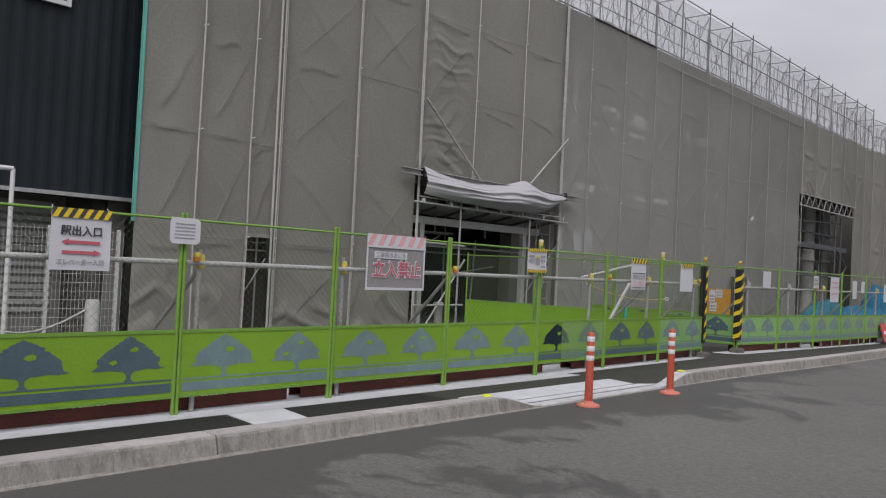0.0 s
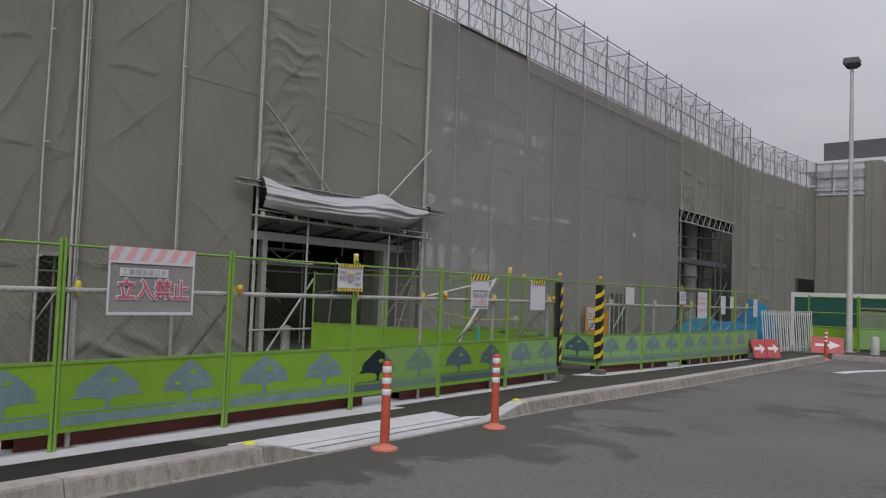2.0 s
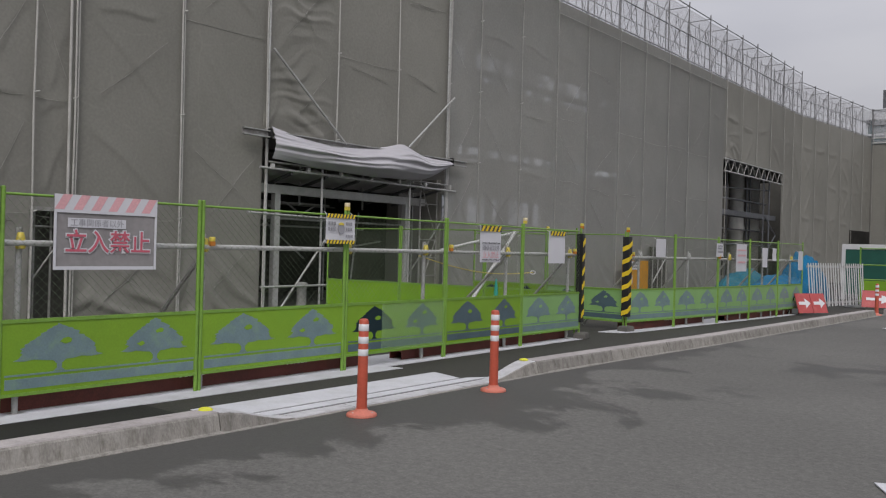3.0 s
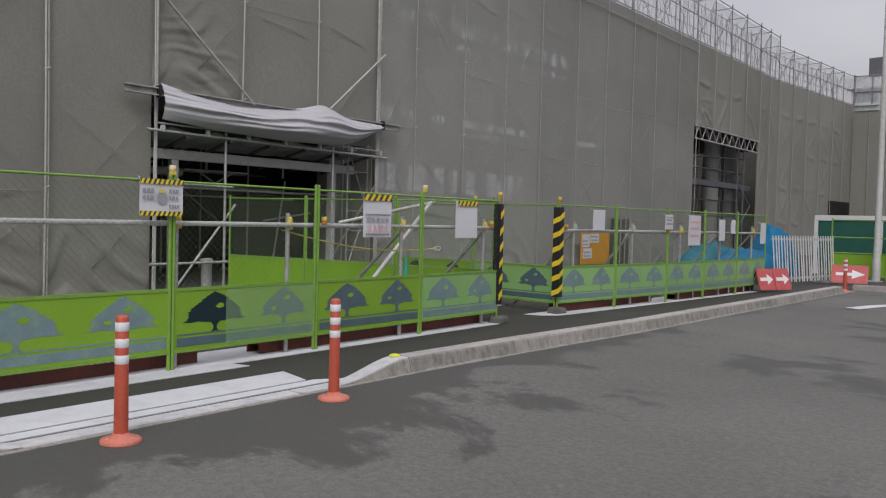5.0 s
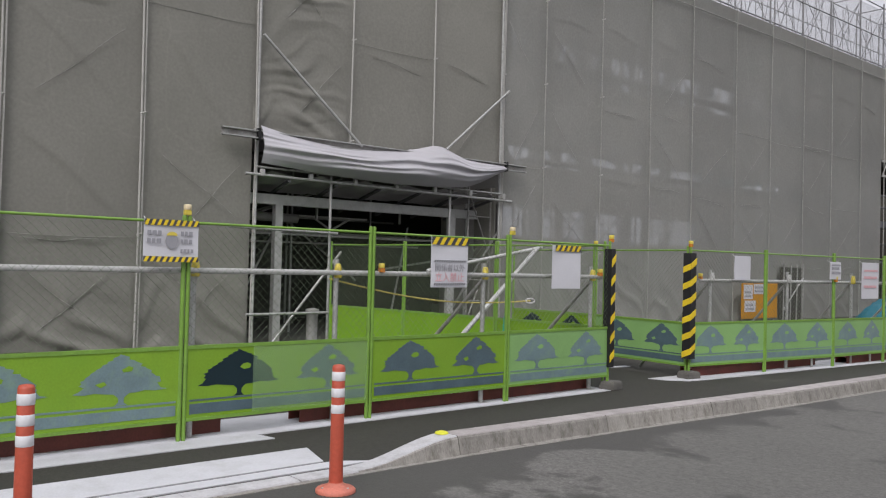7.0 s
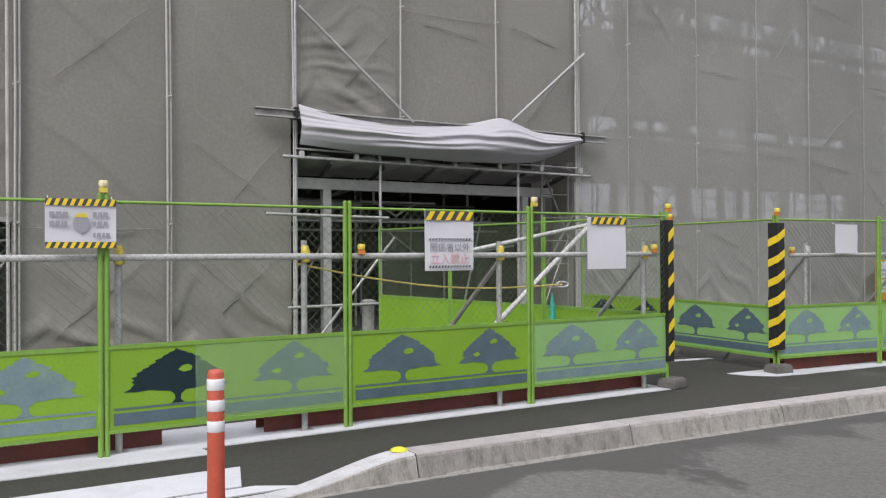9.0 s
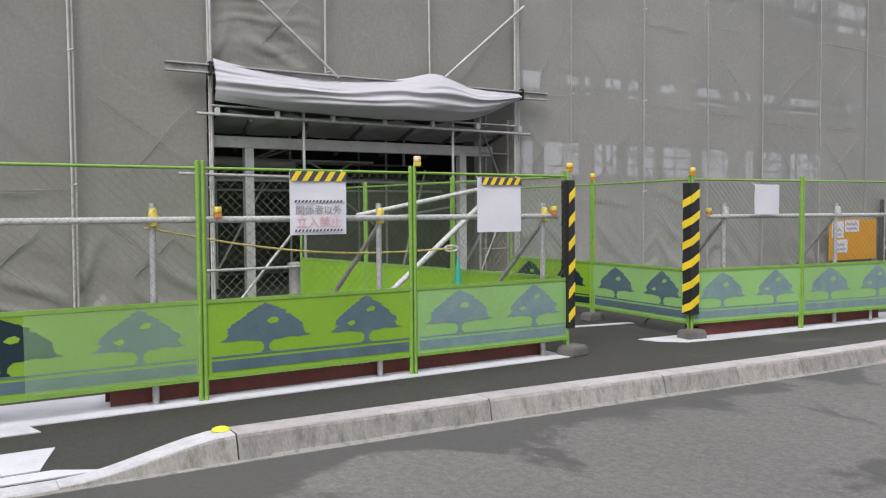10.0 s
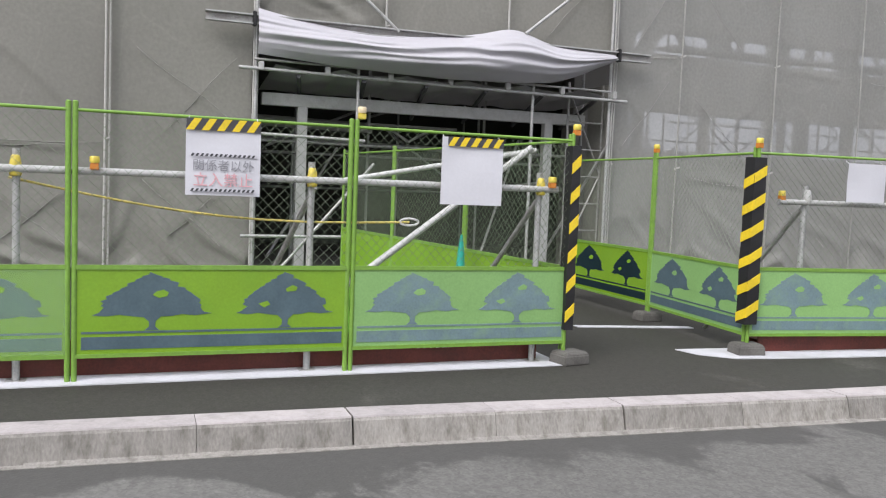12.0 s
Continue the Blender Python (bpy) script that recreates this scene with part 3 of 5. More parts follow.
def creases(y0, y1, zlo, zhi, seed):
    """Straight fold lines in one stretch of sheet: crossed diagonals between the ties and a few level folds."""
    r = random.Random(seed * 17 + 5)
    w, soft = y1 - y0, 1.0 if y0 < 18 else 0.8 if y0 < 36 else 2.6
    often = 0.85 if y0 < 13 else 0.5
    lines = []
    for k, z in enumerate(LIFTS):
        a, b = max(zlo, z - 1.6), min(zhi, z - 0.05)
        if b - a < 0.8:
            continue
        if r.random() < often:
            lines.append((0.12 * w, b - r.uniform(0, 0.3), r.uniform(0.7, 0.95) * w, a + r.uniform(0, 0.35), soft * r.uniform(0.010, 0.021), r.uniform(0.05, 0.09)))
        if r.random() < often:
            lines.append((r.uniform(0.1, 0.4) * w, a + r.uniform(0, 0.4), 0.95 * w, b - r.uniform(0, 0.3), soft * r.uniform(0.010, 0.021), r.uniform(0.05, 0.09)))
        if r.random() < 0.7:
            lines.append((r.uniform(0.02, 0.2) * w, z + r.uniform(-0.1, 0.25), r.uniform(0.75, 0.97) * w, z + r.uniform(-0.15, 0.15), soft * r.uniform(0.012, 0.024), 0.05))
    return lines


def sheet_panel(y0, y1, zlo, zhi, seed, material, x=WALL_X):
    lines = creases(y0, y1, zlo, zhi, seed)
    slack = abs(y0 - 12.91) < 0.01 or abs(y0 - 36.1) < 0.01

    def fn(u, v):
        y, z = y0 + (y1 - y0) * u, zlo + (zhi - zlo) * v
        edge = max(0.0, math.sin(3.14159 * u)) ** 0.8
        d = edge * 0.035 * noise.noise(Vector((y * 0.8 + seed * 7.3, z * 0.5, seed)))
        for ay, az, by, bz, h, w in lines:
            py, pz, qy, qz = y - y0 - ay, z - az, by - ay, bz - az
            t = (py * qy + pz * qz) / (qy * qy + qz * qz)
            if 0 < t < 1:
                s = (py * qz - pz * qy) / math.sqrt(qy * qy + qz * qz)
                s += 0.02 * math.sin(t * 9 + seed)
                if -0.36 < s < w:
                    taper = min(1.0, 8 * t, 8 * (1 - t))
                    d += edge * taper * h * (1 - s / w if s > 0 else (1 + s / 0.36) ** 2.5)
        if slack and z < 7.2:
            ph = 12.5 * (z + 0.75 * (u - 0.45) ** 2 - 0.35 * u) + 5.5 * noise.noise(Vector((y * 1.1, z * 1.0, seed)))
            d += edge ** 0.5 * min(1.0, 7.2 - z) * (0.5 + noise.noise(Vector((y * 1.3, z * 0.7, 3.3)))) * (0.036 * max(0.0, math.sin(ph)) ** 2 + 0.018 * max(0.0, math.sin(2.3 * ph + 1)) ** 3)
        if zlo < 1 or slack:
            drape = max(0.0, 1 - (z - zlo) / (1.3 if zlo < 1 else 0.9))
            d += drape * edge ** 0.3 * (0.06 * noise.noise(Vector((y * 2, z * 2, seed))) + 0.06 * max(0.0, math.sin(12 * (0.7 * abs(y - y0 - 0.4) + z * 0.8) + 5 * noise.noise(Vector((y, z, seed))))))
        return (x - 0.01 + d + wall_line(y) - WALL_X, y, z)
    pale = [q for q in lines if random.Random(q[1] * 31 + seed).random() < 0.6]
    # Thin pale beads along the folds paint the light that creases catch.
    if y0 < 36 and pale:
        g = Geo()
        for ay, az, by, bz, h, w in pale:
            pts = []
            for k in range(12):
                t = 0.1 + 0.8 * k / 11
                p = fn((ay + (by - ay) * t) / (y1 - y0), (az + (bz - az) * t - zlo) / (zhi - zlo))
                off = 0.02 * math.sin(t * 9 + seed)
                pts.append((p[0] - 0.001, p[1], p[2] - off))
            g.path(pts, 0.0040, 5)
        part("crease", g, CREASE if material is SHEET else CREASE_THIN, wall_sheets, "pale line painting light along a fold", smooth=True)
    step = 0.038 if y0 < 22 else 0.065 if y0 < 37.5 else 0.09
    part("sheet", Geo().grid(fn, int((y1 - y0) / step) + 1, int((zhi - zlo) / step) + 1), material, wall_sheets, smooth=True)


edges = [6.6, 7.62, 8.66] + SEAMS
for i, (a, b) in enumerate(zip(edges, edges[1:])):
    zl = 0.12
    if b <= OPEN1[1] + 0.01 and a >= OPEN1[0] - 0.01:
        zl = 3.42
    elif b <= OPEN2[1] + 0.01 and a >= OPEN2[0] - 0.01:
        zl = 5.35
    elif a >= OPEN3[0] - 0.01 and b <= OPEN3[1] + 0.01:
        zl = 3.0
    elif abs(a - 8.66) < 0.01:
        zl = 1.80
    weave = SHEET_THIN if 18.2 < a < 36 else SHEET
    sheet_panel(a, b, zl, TOP, i + 1, weave)
for i, (a, b) in enumerate(zip(edges, edges[1:])):
    foot = 3.5 if 12.9 < a < 18 else 5.4 if 36 < a < 43 else 3.1 if 53 < a else 0.4
    r = random.Random(i + 70)
    for z in (1.72, 3.45, 5.2, 6.95):
        if z > foot and r.random() < (0.45 if a < 18 else 0.12):
            z += r.uniform(-0.05, 0.05)
            dip = r.uniform(0.0, 0.05)
            pts = [(wall_line(a + (b - a) * t) + 0.012, a + (b - a) * t, z - dip * math.sin(3.14159 * t)) for t in (0.02, 0.3, 0.6, 0.98)]
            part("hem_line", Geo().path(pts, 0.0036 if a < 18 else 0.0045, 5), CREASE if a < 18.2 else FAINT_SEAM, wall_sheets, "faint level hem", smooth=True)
for y in [7.62, 8.66] + SEAMS:
    g = Geo()
    r = random.Random(int(y * 10))
    foot = 3.42 if 13 < y < 18 else 5.35 if 36.5 < y < 43 else 3.0 if 54 < y < 56 else 0.02
    pts = [(wall_line(y) + 0.08 + r.uniform(-0.012, 0.012), y + r.uniform(-0.014, 0.014), max(foot, z)) for z in (0.02, 1.6, 3.2, 5.2, 6.9, 8.45) if max(foot, z) == z or z == 0.02]
    if 9 < y < 19 and foot < 1:
        g.path([(p[0] - 0.02, p[1] + 0.05, p[2]) for p in pts], 0.014, 8)
    faint = y > 19 and abs(y - 36.1) > 0.1
    part("seam_pipe", g.path(pts, 0.016 if y < 19 else 0.013 if y < 37 else 0.014, 8), FAINT_SEAM if faint else SEAM, wall_sheets, "pale pipe laced along the sheet seam", smooth=True)
    if y < 22:
        for z in (1.75, 3.5, 5.25, 7.0):
            if z > foot:
                part("lace_knot", Geo().tube((pts[0][0] - 0.01, y - 0.02, z), (pts[0][0] + 0.015, y + 0.06, z + 0.03), 0.014, 6), SEAM, wall_sheets)
part("seam_pipe", Geo().tube((WALL_X + 0.09, 9.18, 0.02), (WALL_X + 0.09, 9.16, 8.45), 0.022), SEAM, wall_sheets, smooth=True)
part("level_rail", Geo().tube((WALL_X + 0.05, 23.2, 8.08), (WALL_X + 0.05, 36.1, 8.06), 0.014, 6), FAINT_SEAM, wall_sheets, "pale rail under the top hem", smooth=True)
part("edge_trim", Geo().box(WALL_X - 0.05, 6.565, 1.9, WALL_X + 0.02, 6.605, 9.6), TEAL, wall_sheets, "turquoise strip along the sheet edge")

# guard scaffold above the sheets
def guard_run(p, q, ys, top, finial):
    """An open double row of scaffold with lattice frames and a half-clear net, from p to q along the roof edge."""
    d = Vector((q[0] - p[0], q[1] - p[1], 0))
    side = math.degrees(math.atan2(-d.x, d.y))
    gs = thing("guard_scaffold", pose(p[0], p[1], TOP, 0, 0, side), "tall open scaffold guard with pale netting on the roof edge", "scaffold", "roof edge guards")
    k = d.length / (q[1] - p[1])
    at = [(y - p[1]) * k for y in ys]
    for dx in (0.0, -0.9):
        for y in at:
            part("upright", Geo().tube((dx, y, 0), (dx, y, top + (finial if dx == 0.0 else 0.0)), 0.025, 6), DARK_SCAFF, gs)
        for z in (0.05, top * 0.48, top - 0.03):
            part("rail", Geo().tube((dx, at[0], z), (dx, at[-1], z), 0.018, 6), DARK_SCAFF, gs)
    for i, (a, b) in enumerate(zip(at, at[1:])):
        m = 0.5 * (a + b)
        part("brace", Geo().tube((-0.02, a, 0), (-0.02, b, top * 0.92), 0.011, 5), DARK_SCAFF, gs)
        part("brace", Geo().tube((-0.88, b, 0), (-0.88, a, top * 0.92), 0.011, 5), DARK_SCAFF, gs)
        part("transom", Geo().tube((0, a, top - 0.03), (-0.9, a, top - 0.03), 0.02, 5), DARK_SCAFF, gs)
        part("stay", Geo().tube((0, a, top * 0.95), (-0.9, a, 0.1), 0.011, 5), DARK_SCAFF, gs)
        frame_ = Geo()
        for s in (-0.2, 0.2):
            frame_.tube((-0.88, m + s, 0.1), (-0.88, m + s, top - 0.1), 0.013, 5)
        for j in range(4):
            z = 0.2 + (top - 0.5) * j / 3
            frame_.tube((-0.88, m - 0.2, z), (-0.88, m + 0.2, z + 0.25 * (j % 2)), 0.010, 5)
        part("ladder_frame", frame_, DARK_SCAFF, gs)
        zig = Geo()
        for j in range(4):
            ya, yb = a + (b - a) * j / 4, a + (b - a) * (j + 1) / 4
            zig.tube((-0.45, ya, 0.1 if j % 2 else top - 0.15), (-0.45, yb, top - 0.15 if j % 2 else 0.1), 0.009, 4)
        part("lattice", zig, DARK_SCAFF, gs)
    part("net", Geo().grid(lambda u, v: (-0.05 + 0.04 * noise.noise(Vector((u * 50, v * 2, 0))), at[0] + (at[-1] - at[0]) * u, (top - 0.1) * v), 80, 4), NET, gs, "pale half-clear safety net", smooth=True)
    return gs


guard_run((WALL_X, 12.91), (WALL_X, 46.3), [y for y in SEAMS if 12.9 < y < 46.4], 2.05, 0.12)
guard_run((WALL_X, 46.3), (WALL_X + 1.05, 56.5), [y for y in SEAMS if y > 46.2], 1.66, 0.06)
# crumpled dark sheet ends lying over the roof edge where the guard begins
tagged(part("sheet_bundle", Geo().grid(lambda u, v: (WALL_X + 0.05 - 0.5 * v, 19.6 + 3.6 * u, TOP + 0.02 + (0.22 * math.sin(3.14159 * v) * (0.5 + abs(noise.noise(Vector((u * 6, v, 2))))) * math.sin(3.14159 * u) ** 0.5 if 0 < v < 1 and 0 < u < 1 else 0.0)), 40, 10), SHEET, None, "crumpled grey sheeting bundled on the roof edge", smooth=True), category="sheeting")

# building behind the sheets
g = Geo().box(-14.6, 18.6, 0, -14.2, 19.7, 8.4).box(-14.6, 19.7, 0, -14.2, 36.0, 2.15).box(-14.6, 19.7, 2.85, -14.2, 36.0, 3.85).box(-14.6, 19.7, 4.3, -14.2, 36.0, 6.1).box(-14.6, 19.7, 7.0, -14.2, 36.0, 8.4).box(-14.6, 36.0, 6.0, -14.2, 61.3, 8.4).box(-14.6, 6.6, 3.4, -14.2, 18.6, 8.4).box(-14.6, 6.6, 0, -14.2, 12.5, 3.4)
setting("wall_west", g, BACKWALL, "dim old facade behind the scaffold sheets", "wall")
g = Geo().box(-14.42, 19.7, 2.15, -14.36, 36.0, 2.85).box(-14.42, 19.7, 3.85, -14.36, 36.0, 4.3).box(-14.42, 19.7, 6.1, -14.36, 36.0, 7.0)
setting("window_1", g, GLASS, "long window bands behind the thin mesh", "window")
g = Geo()
for y in np.arange(19.75, 36.0, 1.73):
    g.box(-14.36, y - 0.04, 2.15, -14.3, y + 0.04, 2.85).box(-14.36, y - 0.04, 3.85, -14.3, y + 0.04, 4.3).box(-14.36, y - 0.04, 6.1, -14.3, y + 0.04, 7.0)
setting("trim", g, BACKWALL, "window mullions behind the mesh", "trim")
bay = thing("inner_scaffold", pose(-13.25, 18.6, 0.01), "dim tube scaffold with decks behind the thin mesh", "scaffold")
for k in range(10):
    y = 0.9 + k * 1.8
    for dx in (0.0,):
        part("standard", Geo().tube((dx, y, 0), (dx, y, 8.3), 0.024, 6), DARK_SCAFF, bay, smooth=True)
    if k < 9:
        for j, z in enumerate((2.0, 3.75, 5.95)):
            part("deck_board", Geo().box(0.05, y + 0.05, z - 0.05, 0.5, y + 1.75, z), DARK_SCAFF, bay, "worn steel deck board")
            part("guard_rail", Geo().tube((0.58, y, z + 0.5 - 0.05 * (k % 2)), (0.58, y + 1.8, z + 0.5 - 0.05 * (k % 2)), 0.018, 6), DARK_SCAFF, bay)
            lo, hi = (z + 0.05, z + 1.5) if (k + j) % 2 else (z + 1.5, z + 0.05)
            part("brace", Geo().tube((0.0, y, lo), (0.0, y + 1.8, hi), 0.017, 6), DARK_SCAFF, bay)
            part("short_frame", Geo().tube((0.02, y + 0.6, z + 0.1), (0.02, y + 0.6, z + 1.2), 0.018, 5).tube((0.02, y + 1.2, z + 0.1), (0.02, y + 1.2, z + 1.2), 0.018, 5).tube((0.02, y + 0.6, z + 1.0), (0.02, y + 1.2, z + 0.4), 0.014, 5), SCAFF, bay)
# Unseen roof, drawn out to the sheets to block sky light behind them.
setting("roof", Geo().box(-30, 6.4, 8.402, -12.58, 56.4, 8.44), SLAB, "unseen flat roof that keeps sky light out of the building", "roof")
setting("floor", Geo().box(-30, 6.6, -0.05, WALL_X - 0.3, 61.5, 0.01), DARK_FLOOR, "bare concrete floor inside the building site", "floor")
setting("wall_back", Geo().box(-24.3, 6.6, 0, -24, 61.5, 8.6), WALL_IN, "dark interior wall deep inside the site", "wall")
# Unseen walls added to stop sky light entering the open building ends.
setting("wall_end", Geo().box(-30, 61.8, 0, -12.5, 62.0, 8.4), WALL_IN, "unseen end wall that keeps daylight out of the building", "wall")
setting("wall_south", Geo().box(-30, 6.3, 0, -13.3, 6.5, 8.6), WALL_IN, "unseen side wall that keeps daylight out of the building", "wall")
# Partition added to lift the entrance's darkness; its dark tone paints the shade there.
setting("wall_inner", Geo().box(-19.2, 6.6, 0, -19.0, 22.0, 3.35), SHADE_CONCRETE, "added partition that lightens the entrance interior", "wall")
# Entrance brightness put into a paler soffit; the other ceiling stays dark.
setting("ceiling_entrance", Geo().box(-24, 6.6, 3.35, -14.6, 36.3, 3.6), SLAB, "raw concrete soffit, paler to brighten the entrance", "ceiling")
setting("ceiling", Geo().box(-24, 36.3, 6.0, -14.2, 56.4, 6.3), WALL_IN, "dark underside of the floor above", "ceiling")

# far return of the sheeted wall
setting("wall_north", Geo().box(-11.47, 56.6, 0, -8.7, 56.75, 8.1).box(-8.7, 56.6, 0, -7.84, 56.75, 10.15), SHEET, "grey sheeted far wing of the building", "wall")
g = Geo()
for (xa, ya), (xb, yb), h in (((-7.84, 56.76), (-7.16, 64.1), 10.15), ((-7.16, 64.1), (-6.6, 70.0), 8.7), ((-6.6, 70.0), (-5.5, 82.0), 7.0)):
    g.plate([(xa, ya), (xb, yb), (xb - 0.15, yb), (xa - 0.15, ya)], "z", 0.0, h)
setting("wall_east", g, SHEET, "grey sheeted side of the far wing, stepping down", "wall")

# ---- dark clad building ----
dark = thing("clad_building", pose(-13.0, 7.0, 0), "black corrugated metal building with a shaded undercroft", "building")
g = Geo()
n = 330
def corr(i):
    return (0.0, 0.009, 0.009, 0.0)[i % 4]
v, f = [], []
for i in range(n + 1):
    y = -i * 0.055
    v += [(corr(i), y, 2.28), (corr(i), y, 11.0)]
    if i:
        f.append((2 * i - 2, 2 * i, 2 * i + 1, 2 * i - 1))
part("cladding", g.add(v, f), DARK_CLAD, dark, "black corrugated sheet metal")
part("core", Geo().box(-9, -18.2, 2.3, -0.02, 0, 11), DARK_CLAD, dark)
part("drip_edge", Geo().box(-0.1, -18.2, 2.22, 0.05, 0, 2.28), STEEL, dark)
part("undercroft_wall", Geo().box(-1.5, -18.2, 0, -1.3, 0, 2.28), SLAB, dark)
for y in (-0.3, -3.6, -7.2):
    part("column", Geo().box(-0.6, y - 0.15, 0, -0.3, y + 0.15, 2.28), BACKWALL, dark)


# ---- fence fittings ----
def slab(y0, z0, y1, z1, x, t=0.004, wave=0.012, seed=0):
    """A thin sheet facing +x with a slight curl."""
    g = Geo()
    nu, nv = 8, 6
    fr = []
    for s in (t, 0.0):
        for j in range(nv + 1):
            for i in range(nu + 1):
                u, v = i / nu, j / nv
                fr.append((x + s + wave * noise.noise(Vector((u * 1.6 + seed * 3.7, v * 1.4, seed))), y0 + (y1 - y0) * u, z0 + (z1 - z0) * v))
    w, n = nu + 1, (nu + 1) * (nv + 1)
    f = [(j * w + i, j * w + i + 1, (j + 1) * w + i + 1, (j + 1) * w + i) for j in range(nv) for i in range(nu)]
    f += [tuple(n + k for k in reversed(q)) for q in f]
    rim = [i for i in range(w)] + [j * w + nu for j in range(1, nv + 1)] + [nv * w + i for i in range(nu - 1, -1, -1)] + [j * w for j in range(nv - 1, 0, -1)]
    f += [(rim[k], rim[k - 1], n + rim[k - 1], n + rim[k]) for k in range(len(rim))]
    return g.add(fr, f)


FACE = Matrix(((0, 0, 1, 0), (1, 0, 0, 0), (0, 1, 0, 0), (0, 0, 0, 1)))


def lettering(body, size, material, parent, x, y, z, name="lettering", bold=0.0, squeeze=1.0):
    """Raised writing that faces +x, centred on y, with its foot at z."""
    c = bpy.data.curves.new("letters", "FONT")
    c.body, c.size, c.extrude, c.offset, c.align_x = body, size, 0.001, bold, "CENTER"
    o = bpy.data.objects.new("letters", c)
    scene.collection.objects.link(o)
    dg = bpy.context.evaluated_depsgraph_get()
    me = bpy.data.meshes.new_from_object(o.evaluated_get(dg))
    bpy.data.objects.remove(o)
    me.transform(pose(x, y, z) @ FACE @ Matrix.Diagonal((squeeze, 1, 1, 1)))
    me.materials.clear()
    me.materials.append(material)
    ob = new(name, me)
    ob.parent = parent
    return ob


def stripes(parent, y0, y1, z0, z1, x, a, b, n, lean=0.03):
    part("stripe_band", Geo().box(x, y0, z0, x + 0.002, y1, z1), a, parent)
    w = (y1 - y0) / n
    for i in range(n):
        ya = y0 + i * w
        q = [(max(y0, ya), z0), (min(y1, ya + w * 0.5), z0), (min(y1, ya + w * 0.5 + lean), z1), (min(y1, max(y0, ya + lean)), z1)]
        part("stripe", Geo().plate(q, "x", x + 0.002, x + 0.004), b, parent)


def bars(parent, rows, x, material, y0, y1):
    """Lines of writing too small to read."""
    r = random.Random(int(y0 * 100))
    for z, h in rows:
        y = y0
        while y < y1 - h:
            w = r.uniform(0.5, 1.0) * h
            part("text_bar", Geo().box(x, y, z, x + 0.0015, min(y1, y + w), z + h), material, parent)
            y += w + h * 0.3


def notice(y0, y1, z0, z1, label, x=None, seed=0, material=PAPER):
    x = fx(y0) + 0.045 if x is None else x
    s = thing("notice", pose(x, (y0 + y1) / 2, z0), label, "sign", "notices on the fence")
    w, h = y1 - y0, z1 - z0
    part("paper", slab(-w / 2, 0, w / 2, h, 0, 0.004, 0.012, seed), material, s)
    for sy in (-1, 1):
        part("tie", Geo().tube((0.0, sy * (w / 2 - 0.02), h - 0.015), (-0.05, sy * (w / 2 - 0.02), h + 0.02), 0.003, 5), WHITE, s)
    return s, w, h


SX = 0.014
s, w, h = notice(2.78, 3.26, 1.24, 1.72, "white laminated notice with station entrance arrows and hazard stripes", seed=1)
stripes(s, -w / 2, w / 2, h - 0.075, h, SX, INK, TAPE_Y, 6, 0.045)
lettering("駅出入口", 0.085, INK, s, SX, 0, 0.275, bold=0.002, squeeze=0.98)
for k, d in ((0.218, -1), (0.138, 1)):
    q = [(-0.15 * d, k - 0.012), (0.10 * d, k - 0.012), (0.10 * d, k - 0.026), (0.16 * d, k), (0.10 * d, k + 0.026), (0.10 * d, k + 0.012), (-0.15 * d, k + 0.012)]
    part("arrow", Geo().plate(q, "x", SX, SX + 0.002), RED_INK, s, "red arrow")
lettering("エレベーター入口", 0.05, GREY_PRINT, s, SX, 0, 0.045, bold=0.001, squeeze=0.95)

s = thing("notice", pose(fx(3.9) + 0.045, 3.93, 1.49), "small white plate with rounded corners and faint lines", "sign", "notices on the fence")
rim = [(sy * 0.10 + 0.045 * math.cos(a), sz + 0.045 * math.sin(a)) for sy, sz, q in ((1, 0.05, -1), (1, 0.185, 0), (-1, 0.185, 1), (-1, 0.05, 2)) for a in (q * 1.5708 + k * 0.3927 for k in range(5))]
part("plate", Geo().plate(rim, "x", 0.004, 0.012), PAPER, s)
for sy in (-1, 1):
    part("tie", Geo().tube((0.0, sy * 0.1, 0.20), (-0.05, sy * 0.1, 0.235), 0.003, 5), WHITE, s)
bars(s, [(0.05, 0.01), (0.08, 0.01), (0.11, 0.01), (0.14, 0.012), (0.17, 0.012)], SX, GREY_PRINT, -0.1, 0.1)

BANNER = sheet_mat("grey mesh banner", (0.30, 0.285, 0.285), 0.22, 0.05)
s = thing("banner", pose(fx(6.5) + 0.045, 6.55, 1.13), "grey mesh keep-out banner with red letters and stripes", "sign")
part("mesh_cloth", slab(-0.45, 0, 0.45, 0.6, 0, 0.003, 0.01, 4), BANNER, s, smooth=True)
for q in ((-0.45, 0, 0.45, 0.028), (-0.45, 0.0, -0.43, 0.6), (0.43, 0.0, 0.45, 0.6)):
    part("hem", Geo().box(0.008, q[0], q[1], 0.0095 + 0.004 * (q[3] > 0.1), q[2], q[3]), PAPER, s)
stripes(s, -0.45, 0.45, 0.48, 0.6, 0.012, PAPER, PINK_INK, 6, 0.07)
part("stripe_hem", Geo().box(0.012, -0.45, 0.455, 0.0145, 0.45, 0.48), PAPER, s)
part("caption_plate", Geo().box(0.012, -0.34, 0.34, 0.0135, 0.16, 0.415), PAPER, s)
lettering("工事関係者以外", 0.066, GREY_PRINT, s, 0.015, -0.09, 0.355, squeeze=1.0)
lettering("立入禁止", 0.195, PAPER, s, 0.012, 0.015, 0.155, "letter_outline", 0.012, 0.97)
lettering("立入禁止", 0.195, RED_INK, s, 0.016, 0.015, 0.155, "lettering", 0.002, 0.97)

